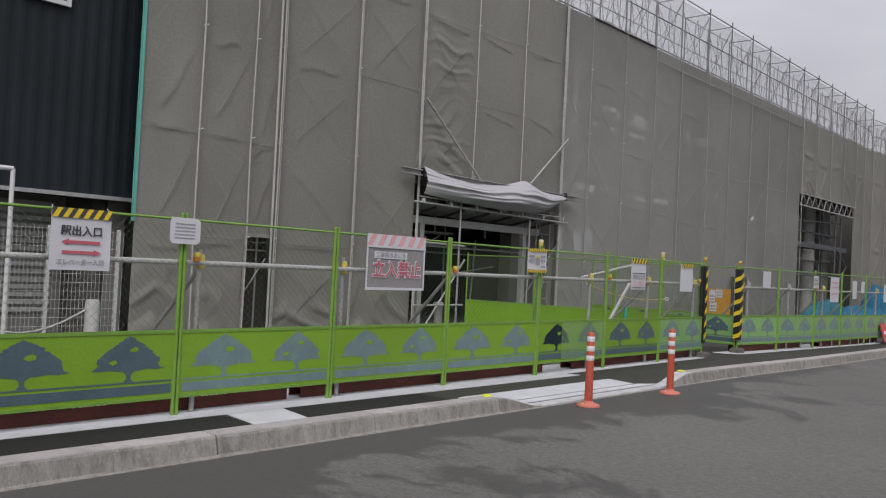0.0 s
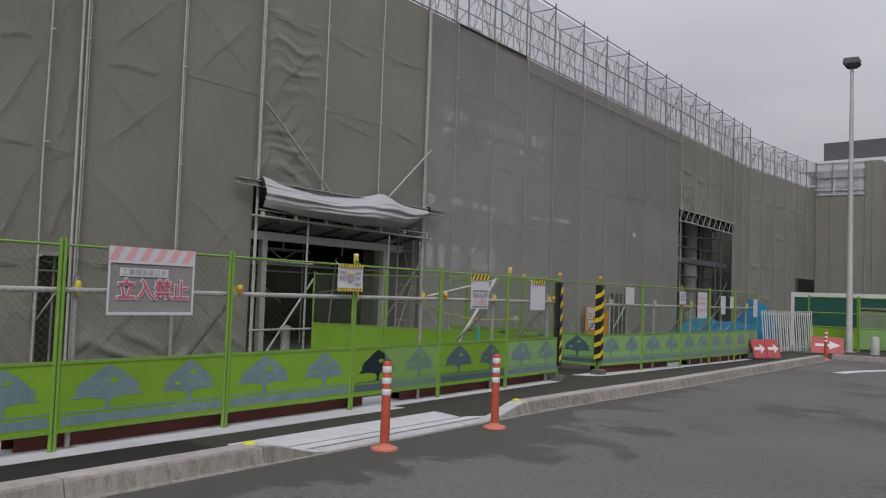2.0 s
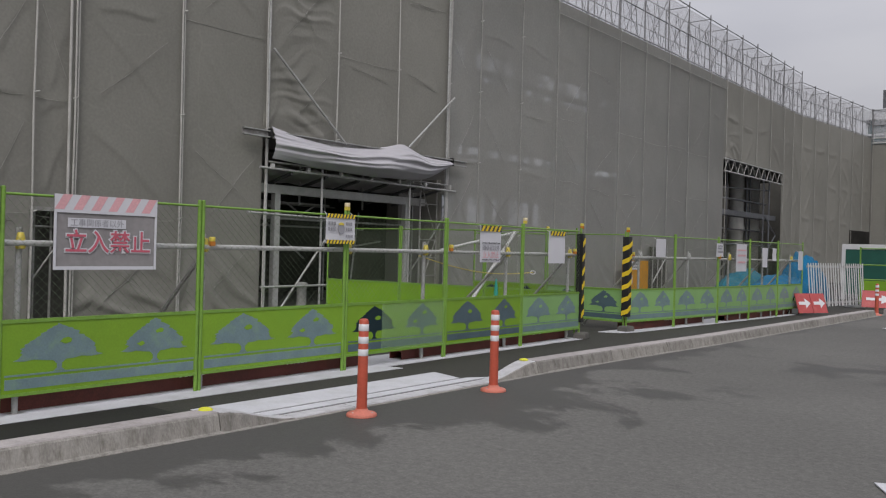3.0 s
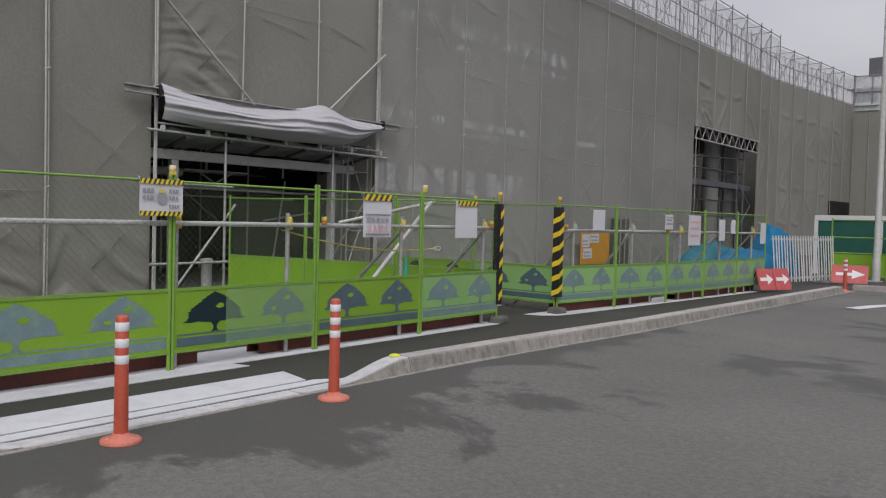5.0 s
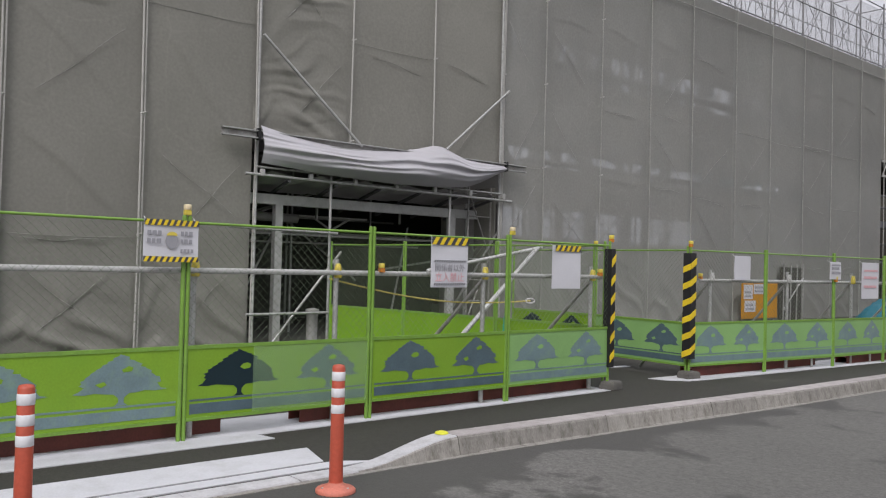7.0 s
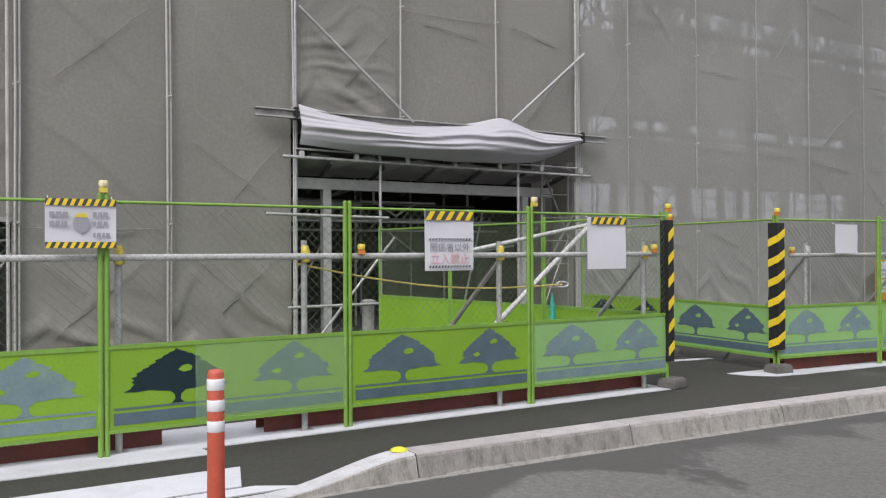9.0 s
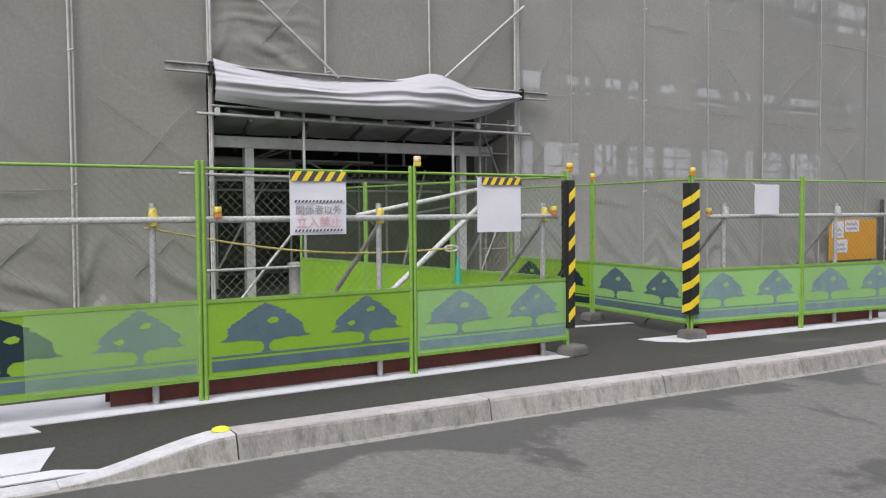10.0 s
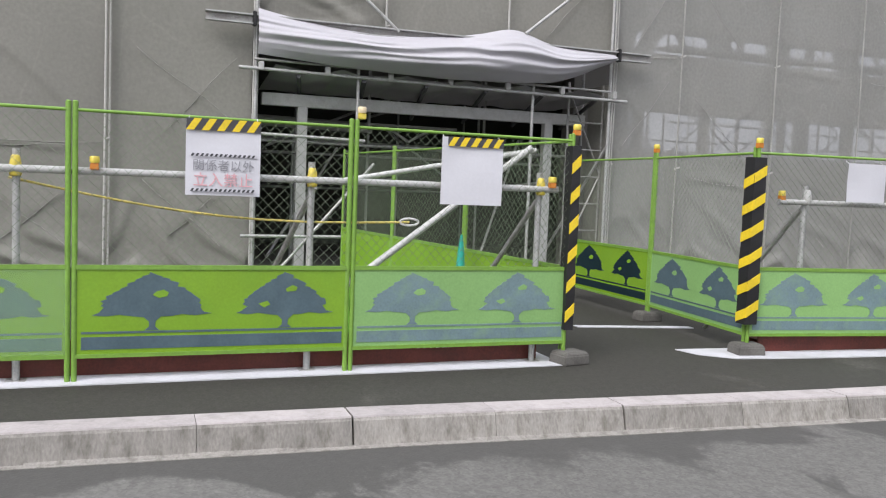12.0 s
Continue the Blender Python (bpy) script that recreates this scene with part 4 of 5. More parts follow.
s, w, h = notice(9.03, 9.46, 1.40, 1.72, "white notice with hazard stripes and a plain round emblem", seed=5)
stripes(s, -w / 2, w / 2, h - 0.045, h, SX, INK, TAPE_Y, 9, 0.02)
stripes(s, -w / 2, w / 2, 0.0, 0.04, SX, INK, TAPE_Y, 9, 0.02)
bars(s, [(0.2, 0.035), (0.14, 0.035)], SX, GREY_PRINT, -0.19, -0.06)
bars(s, [(0.2, 0.035), (0.14, 0.035), (0.07, 0.03)], SX, GREY_PRINT, 0.07, 0.19)
part("emblem", Geo().plate([(0.05 * math.cos(i * 0.5236), 0.16 + 0.06 * math.sin(i * 0.5236)) for i in range(12)], "x", SX, SX + 0.002), GREY_PRINT, s)
part("emblem_cap", Geo().plate([(0.042 * math.cos(i * 0.3142), 0.2 + 0.03 * math.sin(i * 0.3142)) for i in range(11)], "x", SX + 0.002, SX + 0.004), CLAMP_Y, s)

s, w, h = notice(11.84, 12.31, 1.21, 1.70, "white keep-out notice with hazard stripes and faded letters", seed=6)
stripes(s, -w / 2, w / 2, h - 0.075, h, SX, INK, TAPE_Y, 5, 0.05)
stripes(s, -w / 2 + 0.03, w / 2 - 0.03, 0.25, 0.268, SX, PAPER, INK, 14, 0.01)
lettering("関係者以外", 0.078, GREY_PRINT, s, SX, 0, 0.165, bold=0.0)
lettering("立入禁止", 0.095, PINK_INK, s, SX, 0, 0.065, bold=0.0)
stripes(s, -w / 2 + 0.03, w / 2 - 0.03, 0.025, 0.043, SX, PAPER, INK, 14, 0.01)

s, w, h = notice(13.58, 14.05, 1.20, 1.68, "blank sun-bleached notice under a strip of hazard stripes", seed=7)
stripes(s, -w / 2 + 0.04, w / 2, h - 0.065, h, SX, INK, TAPE_Y, 5, 0.04)


def rp(y):
    """Where the further fence line stands at y."""
    for a, b in zip(RP, RP[1:]):
        if y <= b[1]:
            break
    return a[0] + (b[0] - a[0]) * (y - a[1]) / (b[1] - a[1])


for y, w, z0, z1, lab, k in ((17.45, 0.42, 1.33, 1.66, "blank white laminated notice on the fence", 8), (19.7, 0.36, 1.36, 1.63, "small white notice with faint print", 9), (20.75, 0.62, 1.06, 1.64, "larger white notice with pink print", 10), (22.0, 0.34, 1.15, 1.58, "narrow white notice tied to the fence", 11), (22.55, 0.26, 1.3, 1.58, "small white notice tied to the fence", 12), (24.2, 0.36, 1.08, 1.54, "curled white notice tied to the fence", 13)):
    s, w, h = notice(y - w / 2, y + w / 2, z0, z1, lab, rp(y) + 0.05, k)
    if k in (9, 10):
        bars(s, [(h * 0.75, 0.03), (h * 0.55, 0.04), (h * 0.3, 0.04)], SX, PINK_INK if k == 10 else GREY_PRINT, -w * 0.4, w * 0.4)

# long guard pipes and their props
for a, b, z in (((fx(-3.1) - 0.05, -3.1), (fx(14.55) - 0.05, 14.55), 1.335), ((-6.84, 16.72), (-6.2, 24.4), 1.31)):
    p = thing("guard_pipe", pose(a[0], a[1], z), "long pale steel pipe clamped along the fence", "pipe")
    d = (b[0] - a[0], b[1] - a[1], 0)
    part("pipe", Geo().tube((0, 0, 0), d, 0.0245, 12), PALE_PIPE, p, smooth=True)
    for k in (0, 1):
        e = Vector(d) * k
        part("end_ring", Geo().tube(e - Vector(d).normalized() * 0.012, e + Vector(d).normalized() * 0.012, 0.026, 12), STEEL, p, smooth=True)


def prop(x, y, back=1.05, dy=-0.1, clamp=CLAMP_Y, brace=SCAFF):
    p = thing("fence_prop", pose(x, y, 0.008), "galvanised steel pipe prop behind the fence with plastic clamp cover", "support post", "fence props")
    part("upright", Geo().tube((0, 0, 0), (0, 0, 1.45), 0.0243, 10), STEEL, p, smooth=True)
    if brace:
        part("brace", Geo().tube((-0.03, 0.03, 1.28), (-back, dy, 0.03), 0.021, 10), brace, p, smooth=True)
    c = part("clamp_cover", Geo().lathe([(0.03, 1.28), (0.036, 1.29), (0.038, 1.33), (0.032, 1.37), (0.026, 1.40), (0.02, 1.41)], 10).mesh("clamp_cover", clamp, True), None, p, "yellow plastic clamp cover")
    c.location = (0.03, 0, 0)
    part("foot_plate", Geo().box(-0.06, -0.06, 0, 0.06, 0.06, 0.006), STEEL, p)
    return p


for y, dy in ((0.6, 0.1), (2.4, -0.1), (4.18, -0.25), (5.9, 0.15), (7.6, -0.2), (9.5, -0.3), (10.85, -0.25), (12.68, -0.35), (14.43, -0.3)):
    prop(fx(y) - 0.1, y, 1.05 + 0.1 * math.sin(y * 5), dy, CLAMP_Y, None if y in (5.9, 9.5, 10.85) else SCAFF)
for y in (17.0, 18.75, 20.5, 22.3, 24.0):
    prop(rp(y) - 0.12, y, 1.0, -0.2, PALE_PIPE if y < 20 else CLAMP_Y)
# short stub pipes at the foot of the further fence
for y in (19.3, 21.0, 22.7, 23.5):
    tagged(part("stub_pipe", Geo().tube((rp(y) - 0.06, y, 0.008), (rp(y) - 0.06, y, 0.25), 0.018, 8), STEEL, None, "short galvanised stub pipe under the fence", smooth=True), category="pipe", group="stub pipes")

# steel beams lying as ballast behind the fence
for y0, y1, x in ((-3.1, 1.2, fx(-3) - 0.16), (1.35, 5.3, fx(1.3) - 0.16), (5.48, 9.8, fx(5.5) - 0.16), (10.55, 14.5, fx(10.5) - 0.16), (16.6, 19.7, -6.85), (20.4, 24.3, -6.5)):
    bm = thing("steel_beam", pose(x, y0, 0.012, 0, 0, 0.8 if y0 < 15 else -3.2), "red oxide painted steel H-beam lying behind the fence", "steel beam", "ballast beams")
    L = y1 - y0
    part("flange", Geo().box(-0.014, 0, 0, 0, L, 0.2), BEAM, bm, bevel=0.002)
    part("flange", Geo().box(-0.2, 0, 0, -0.186, L, 0.2), BEAM, bm, bevel=0.002)
    part("web", Geo().box(-0.186, 0, 0.096, -0.014, L, 0.104), BEAM, bm)
    r = random.Random(int(y0 * 7) + 50)
    for k in range(2):
        ya = L * (0.45 + 0.3 * k)
        for i in range(6):
            part("chalk_mark", Geo().box(0.0, ya + i * 0.05, 0.11, 0.0015, ya + i * 0.05 + r.uniform(0.015, 0.04), 0.11 + r.uniform(0.012, 0.03)), PAPER, bm)


def warning_lamp(x, y, z, body=CLAMP_Y, lens=LENS):
    l = thing("warning_lamp", pose(x, y, z) @ Matrix.Diagonal((0.75, 0.75, 0.85, 1)), "small yellow solar warning lamp clipped to the fence", "warning lamp", "warning lamps")
    part("base", Geo().box(-0.03, -0.035, 0, 0.03, 0.035, 0.05), lens, l, bevel=0.006)
    part("cap", Geo().lathe([(0.038, 0.05), (0.042, 0.06), (0.042, 0.09), (0.034, 0.1)], 10), body, l, smooth=True)


for y in (4.1, 7.64, 11.3, 14.5):
    warning_lamp(fx(y) - 0.02, y, 1.345)
for y in (9.39, 13.0):
    warning_lamp(fx(y), y, 1.765, mat("weathered cream plastic", (0.62, 0.52, 0.33), 0.5), CLAMP_Y)
for x, y, z in ((fx(14.7), 14.68, 1.75), (-6.8, 16.44, 1.75), (-6.84, 16.74, 1.32), (-8.55, 16.6, 1.765), (-6.4, 19.75, 1.32)):
    warning_lamp(x, y, z)

# hazard-striped covers on the two gate posts
for x, y, hw, hd, plain in ((fx(14.65), 14.66, 0.036, 0.055, True), (-6.79, 16.41, 0.060, 0.060, False)):
    c = thing("post_cover", pose(x, y, 0.27), "black post cover with slanting yellow hazard stripes", "post cover", "striped post covers")
    H = 1.40
    g = Geo()
    rings = [(-0.004 * math.sin(k * 2.1), 0.003 * math.sin(k * 1.3), H * k / 10) for k in range(11)]
    v, f = [], []
    for ox, oy, z in rings:
        v += [(ox + hd, oy - hw, z), (ox + hd, oy + hw, z), (ox - hd, oy + hw, z), (ox - hd, oy - hw, z)]
    for k in range(10):
        f += [(4 * k + i, 4 * k + (i + 1) % 4, 4 * k + 4 + (i + 1) % 4, 4 * k + 4 + i) for i in range(4)]
    part("sleeve", g.add(v, f + [(3, 2, 1, 0), (40, 41, 42, 43)]), TAPE_K, c)
    for i in range(6):
        z = 0.06 + i * 0.225
        part("stripe", Geo().plate([(-hw, z), (hw, z + 0.07), (hw, z + 0.15), (-hw, z + 0.08)], "x", hd - 0.003, hd + 0.006), TAPE_Y, c)
        if not plain:
            part("stripe", Geo().plate([(-hd, z - 0.05), (hd, z), (hd, z + 0.08), (-hd, z + 0.03)], "y", -hw - 0.006, -hw + 0.003), TAPE_Y, c)
for x, y, rz in ((fx(14.7) + 0.02, 14.7, 12), (-6.79, 16.43, -8), (-8.55, 16.6, 5), (fx(-3.15), -3.15, 0)):
    b = thing("weight_block", pose(x, y, 0.006, 0, 0, rz), "rough dark concrete weight block under a fence post", "concrete block", "fence weights")
    v = [(sx * k * 0.10, sy * k * 0.125, z) for z, k in ((0, 1.0), (0.075, 0.96), (0.10, 0.8)) for sx, sy in ((-1, -1), (1, -1), (1, 1), (-1, 1))]
    f = [(4 * j + i, 4 * j + (i + 1) % 4, 4 * j + 4 + (i + 1) % 4, 4 * j + 4 + i) for j in (0, 1) for i in range(4)] + [(3, 2, 1, 0), (8, 9, 10, 11)]
    part("block", Geo().add(v, f), BLOCK, b, bevel=0.008)

# loose pipes braced behind the fence
for pts, r, lab in (([(-7.75, 12.55, 0.02), (-8.2, 15.0, 1.72)], 0.03, "pale square raking brace behind the fence"), ([(-8.5, 13.3, 1.35), (-8.2, 15.05, 1.7)], 0.024, "pale raking pipe behind the fence")):
    o = part("raking_brace", Geo().path(pts, r, 8), PALE_PIPE, None, lab, smooth=True)
    tagged(o, category="brace", group="raking braces")
rope = [(fx(12) - 0.12, 10.8 + 2.6 * k / 12, 1.28 - 0.22 * k / 12 - 0.10 * math.sin(3.14159 * k / 12)) for k in range(13)]
tagged(part("rope", Geo().path(rope, 0.008, 6), mat("yellow black rope", (0.55, 0.45, 0.12), 0.8, vary=0.3, fine=30), None, "thin yellow rope slung behind the fence", smooth=True), category="rope")
tagged(part("rope_ring", Geo().path([(fx(12) - 0.12, 13.4 + 0.07 * math.cos(k * 0.5236), 1.06 + 0.025 * math.sin(k * 0.5236)) for k in range(13)], 0.009, 6), WHITE, None, "white rope loop hanging by the fence", smooth=True), category="rope")


# ---- delineator posts on the road ----
def delineator(x, y, s=1.0):
    d = thing("delineator_post", pose(x, y, 0.002) @ Matrix.Diagonal((s, s, s, 1)), "orange flexible delineator post with three white bands", "traffic post", "delineator posts")
    part("base", Geo().lathe([(0.125, 0), (0.125, 0.016), (0.115, 0.026), (0.06, 0.04), (0.046, 0.06)], 24), FADED_ORANGE, d, smooth=True)
    part("post", Geo().lathe([(0.044, 0.055), (0.042, 0.3), (0.040, 0.77), (0.034, 0.785), (0.015, 0.79)], 20), ORANGE, d, smooth=True)
    for z in (0.69, 0.588, 0.487):
        part("reflective_band", Geo().lathe([(0.0405, z), (0.0425, z + 0.003), (0.0425, z + 0.053), (0.0405, z + 0.056)], 20), REFLECT, d, "white reflective band", smooth=True)
    for k in range(3):
        a = k * 2.094 + 0.4
        part("bolt", Geo().lathe([(0.009, 0.024), (0.009, 0.034), (0.005, 0.036)], 6, 0.09 * math.cos(a), 0.09 * math.sin(a)), STEEL, d)


delineator(-4.83, 7.82)
delineator(-4.79, 9.61)
delineator(-4.75, 26.0)

# ---- opening with the sagging canopy ----
cb = thing("canopy_beam", pose(-12.31, 12.29, 3.33), "long grey steel channel that carries the canopy", "beam")
part("web", Geo().box(-0.012, 0, 0.0, 0.0, 6.57, 0.13), SCAFF, cb, "shaded web")
for z in (0.0, 0.11):
    part("flange", Geo().box(-0.012, 0, z, 0.06, 6.57, z + 0.022), STEEL, cb, bevel=0.004)
for y in (0.59, 6.0):
    part("clamp", Geo().box(-0.03, y, -0.02, 0.07, y + 0.05, 0.17), BLACK, cb, bevel=0.01)


def canopy(u, v):
    y = 12.95 + 5.28 * u
    peak = 0.17 * math.exp(-((u - 0.69) / 0.085) ** 2)
    sag = 0.145 * math.sin(3.14159 * min(1.0, u / 0.56))
    top = 3.55 - 0.14 * u - sag + peak
    foot = 2.96 - 0.13 * math.sin(3.14159 * min(1.0, u / 0.95)) + 3.3 * max(0.0, u - 0.78) ** 1.5
    ends = math.sin(3.14159 * (0.06 + 0.88 * u)) ** 0.7
    sweep = v + 0.22 * math.sin(3.14159 * u) - 0.35 * peak * (1 - v)
    fold = math.sin(3.14159 * min(1.0, v * 1.15)) ** 0.7 * (0.040 * math.sin(15 * sweep + 1.4 * noise.noise(Vector((u * 3, v * 2, 2)))) + 0.022 * math.sin(34 * sweep + 3 * noise.noise(Vector((u * 5, v * 3, 6)))) + 0.022 * noise.noise(Vector((u * 7, v * 9, 4)))) * (1.0 - 0.65 * max(0.0, v - 0.55) / 0.45)
    x = -12.30 + 0.40 * math.sin(3.14159 * min(1.0, 0.9 * v)) * ends + fold * ends
    return (x, y, top + (foot - top) * v + 0.012 * noise.noise(Vector((u * 9, v * 3, 1))))


cn = thing("entrance_canopy", pose(0, 0, 0), "white tarpaulin canopy sagging over the site entrance", "tarpaulin")
part("cloth", Geo().grid(canopy, 80, 64), CLOTH, cn, "white wrinkled tarpaulin", smooth=True)
part("lining", Geo().grid(lambda u, v: (-12.36 - 1.9 * v, 13.2 + 4.9 * u, 2.86 - 0.16 * v - 0.10 * abs(math.sin(17.0 * u)) ** 0.7 * math.sin(3.14159 * min(1.0, v + 0.12)) ** 0.5 + 0.03 * noise.noise(Vector((u * 12, v * 5, 0)))), 100, 16), CLOTH, cn, "pale cloth sagging in pouches between the joists", smooth=True)
es = thing("entrance_scaffold", pose(0, 0, 0.01), "dim scaffold of pipes and joists behind the site entrance", "scaffold")
for k in range(6):
    y = 13.5 + k * 0.9
    part("joist", Geo().tube((-12.35, y, 2.72), (-14.2, y + 0.35, 2.40), 0.034, 6), GREY_METAL, es, "dark joist")
rail = thing("entrance_rail", pose(-12.33, 12.72, 2.78), "double scaffold pipe across the site entrance with couplers", "scaffold pipe")
part("pipe", Geo().tube((0, 0, 0), (0, 5.8, -0.05), 0.024, 10), STEEL, rail, smooth=True)
part("pipe", Geo().tube((0.0, 0.2, 0.12), (0.0, 5.5, 0.08), 0.017, 8), STEEL, rail, smooth=True)
for k in range(7):
    part("coupler", Geo().box(-0.02, 0.25 + k * 0.88, -0.02, 0.045, 0.32 + k * 0.88, 0.09), PALE_PIPE, rail, bevel=0.008)
pb = thing("portal_frame", pose(-13.0, 13.1, 0.01), "pale painted steel portal frame inside the site entrance", "steel frame")
part("beam", Geo().box(-0.07, 0, 2.36, 0.07, 5.05, 2.53), PALE_PIPE, pb, bevel=0.006)
for y in (0.5, 4.35):
    part("column", Geo().box(-0.065, y, 0, 0.065, y + 0.14, 2.36), PALE_PIPE, pb, bevel=0.006)
    part("base_plate", Geo().box(-0.12, y - 0.05, 0, 0.12, y + 0.19, 0.02), STEEL, pb)
for x, y, z0, z1 in ((-12.4, 14.33, 0, 2.9), (-12.4, 16.97, 0, 2.9), (-12.42, 12.95, 0, 8.4), (-12.42, 18.27, 0, 8.4), (-13.6, 12.95, 0, 3.3), (-13.6, 18.45, 0, 3.3), (-13.6, 14.8, 2.2, 3.3), (-13.6, 16.7, 2.2, 3.3), (-15.2, 15.2, 0, 3.3), (-15.6, 17.4, 0, 3.3), (-16.8, 14.2, 0, 3.3), (-17.5, 16.4, 0, 3.3), (-18.5, 18.2, 0, 3.3)):
    part("standard", Geo().tube((x, y, z0), (x, y, z1), 0.0243, 8), STEEL, es, smooth=True)
for a, b in (((-12.3, 12.78, 0.57), (-12.3, 14.42, 0.58)), ((-12.3, 12.45, 1.93), (-12.3, 14.42, 1.90)), ((-12.4, 13.3, 0.1), (-12.45, 14.6, 1.6)), ((-13.6, 13.0, 1.9), (-13.6, 18.4, 1.9)), ((-13.5, 17.7, 0.1), (-12.5, 18.4, 2.2)), ((-15.4, 13.0, 1.8), (-15.4, 18.6, 1.8)), ((-15.4, 13.5, 1.9), (-15.4, 16.5, 3.2)), ((-16.9, 13.0, 2.4), (-16.9, 19.0, 2.4)), ((-17, 15.0, 2.4), (-17, 17.5, 3.2)), ((-17, 18.0, 1.0), (-17, 16.0, 2.4))):
    part("pipe", Geo().tube(a, b, 0.0225, 8), STEEL, es, smooth=True)
for a, b, r in (((-15.0, 12.8, 2.30), (-15.0, 15.2, 2.26), 0.09), ((-16.0, 13.2, 2.05), (-16.0, 18.8, 2.0), 0.05)):
    part("duct", Geo().tube(a, b, r, 12), PALE_PIPE, es, "pale round duct", smooth=True)
for a, b in (((-14.6, 15.3, 2.3), (-14.6, 15.75, 2.05)), ((-14.6, 15.75, 2.05), (-14.6, 16.2, 2.3)), ((-14.6, 15.0, 2.3), (-14.6, 16.6, 2.3)), ((-14.2, 16.9, 0.0), (-14.9, 17.9, 2.2)), ((-14.4, 13.4, 0.1), (-14.9, 14.6, 1.9)), ((-15.8, 14.0, 0), (-15.8, 14.0, 2.4)), ((-14.8, 17.2, 1.3), (-14.8, 18.6, 1.5)), ((-18.2, 13.2, 1.2), (-18.2, 18.6, 1.2))):
    part("pipe", Geo().tube(a, b, 0.022, 8), PALE_PIPE, es, smooth=True)
lt = thing("lattice_frame", pose(-12.75, 17.75, 0.01), "narrow scaffold lattice at the side of the entrance", "scaffold")
for y in (0, 0.6):
    part("upright", Geo().tube((0, y, 0), (0, y, 3.0), 0.021, 8), SCAFF, lt, smooth=True)
for k in range(7):
    part("rung", Geo().tube((0, 0, 0.3 + k * 0.42), (0, 0.6, 0.3 + k * 0.42), 0.014, 6), SCAFF, lt)
part("diagonal", Geo().tube((0, 0, 0.3), (0, 0.6, 1.6), 0.014, 6), SCAFF, lt)
part("diagonal", Geo().tube((0, 0.6, 1.6), (0, 0, 2.9), 0.014, 6), SCAFF, lt)
part("side_sheet", Geo().box(-0.5, 0.62, 0.1, 0.1, 0.65, 3.0), SHEET, lt)
for a, b in (((-12.33, 12.97, 5.0), (-12.27, 14.85, 3.42)), ((-12.33, 18.40, 4.93), (-12.27, 16.75, 3.58))):
    tagged(part("sheet_brace", Geo().tube(a, b, 0.024, 8), STEEL, None, "grey diagonal pipe over the mesh sheets", smooth=True), category="brace", group="sheet braces")
tagged(part("bollard", Geo().lathe([(0.10, 0.01), (0.10, 0.52), (0.12, 0.53), (0.12, 0.60), (0.05, 0.62)], 16, -13.0, 14.4), PALE_PIPE, None, "pale grey round bollard at the site entrance", smooth=True), category="bollard")
tagged(part("cone_bag", Geo().lathe([(0.12, 0.01), (0.10, 0.2), (0.05, 0.45), (0.03, 0.75), (0.01, 0.9)], 10, -8.1, 14.3), mat("turquoise plastic", (0.02, 0.35, 0.28), 0.5), None, "turquoise plastic cover behind the fence", smooth=True), category="cover")
# turf coloured sheets lying inside the passage
tagged(part("green_mat", Geo().box(-12.0, 13.2, 0.012, -8.0, 14.1, 0.03), LEAF, None, "bright green mat on the ground behind the fence"), category="mat")

# small service door opening
db = thing("service_opening", pose(WALL_X, 8.66, 0.1), "dark narrow opening in the sheets with pipes inside", "opening frame")
part("lintel", Geo().box(-0.1, 0, 1.68, 0.04, 0.62, 1.74), SCAFF, db)
for y in (0.02, 0.16, 0.42, 0.58):
    part("upright", Geo().tube((0 - 0.2 * (0.1 < y < 0.5), y, 0), (0 - 0.2 * (0.1 < y < 0.5), y, 1.7), 0.02, 8), SCAFF, db, smooth=True)
part("cross_pipe", Geo().tube((-0.15, 0.02, 0.5), (-0.15, 0.58, 1.3), 0.015, 6), SCAFF, db)
part("cross_pipe", Geo().tube((-0.15, 0.02, 1.45), (-0.15, 0.58, 1.45), 0.015, 6), SCAFF, db)
# Dark board added in place of the shade inside the opening.
part("shade_board", Geo().box(-0.5, -0.1, 0, -0.45, 0.8, 1.8), WALL_IN, db)

# tall opening further along
tr = thing("truss_beam", pose(WALL_X + 0.03, 36.1, 4.8), "steel lattice truss over the tall opening", "truss")
for z in (0, 0.5):
    part("chord", Geo().tube((0, 0, z), (0, 7.4, z), 0.035, 8), STEEL, tr, smooth=True)
for k in range(10):
    y = k * 0.737
    part("web", Geo().tube((0, y, 0), (0, y + 0.366, 0.5), 0.022, 6), SCAFF, tr)
    part("web", Geo().tube((0, y + 0.366, 0.5), (0, y + 0.733, 0), 0.022, 6), SCAFF, tr)
for x, y, r in ((-14.75, 43.9, 0.37), (-14.9, 46.6, 0.37)):
    tagged(part("column", Geo().lathe([(r, 0.01), (r, 2.6), (r * 1.12, 2.62), (r * 1.12, 2.8), (r, 2.82), (r, 5.9)], 20, x, y), mat("bare pale column", (0.78, 0.77, 0.74), 0.8, vary=0.12), None, "round pale concrete column inside the tall opening", smooth=True), category="column", group="site columns")
ts = thing("opening_scaffold", pose(0, 0, 0.01), "dark scaffold of pipes and decks in the tall opening", "scaffold")
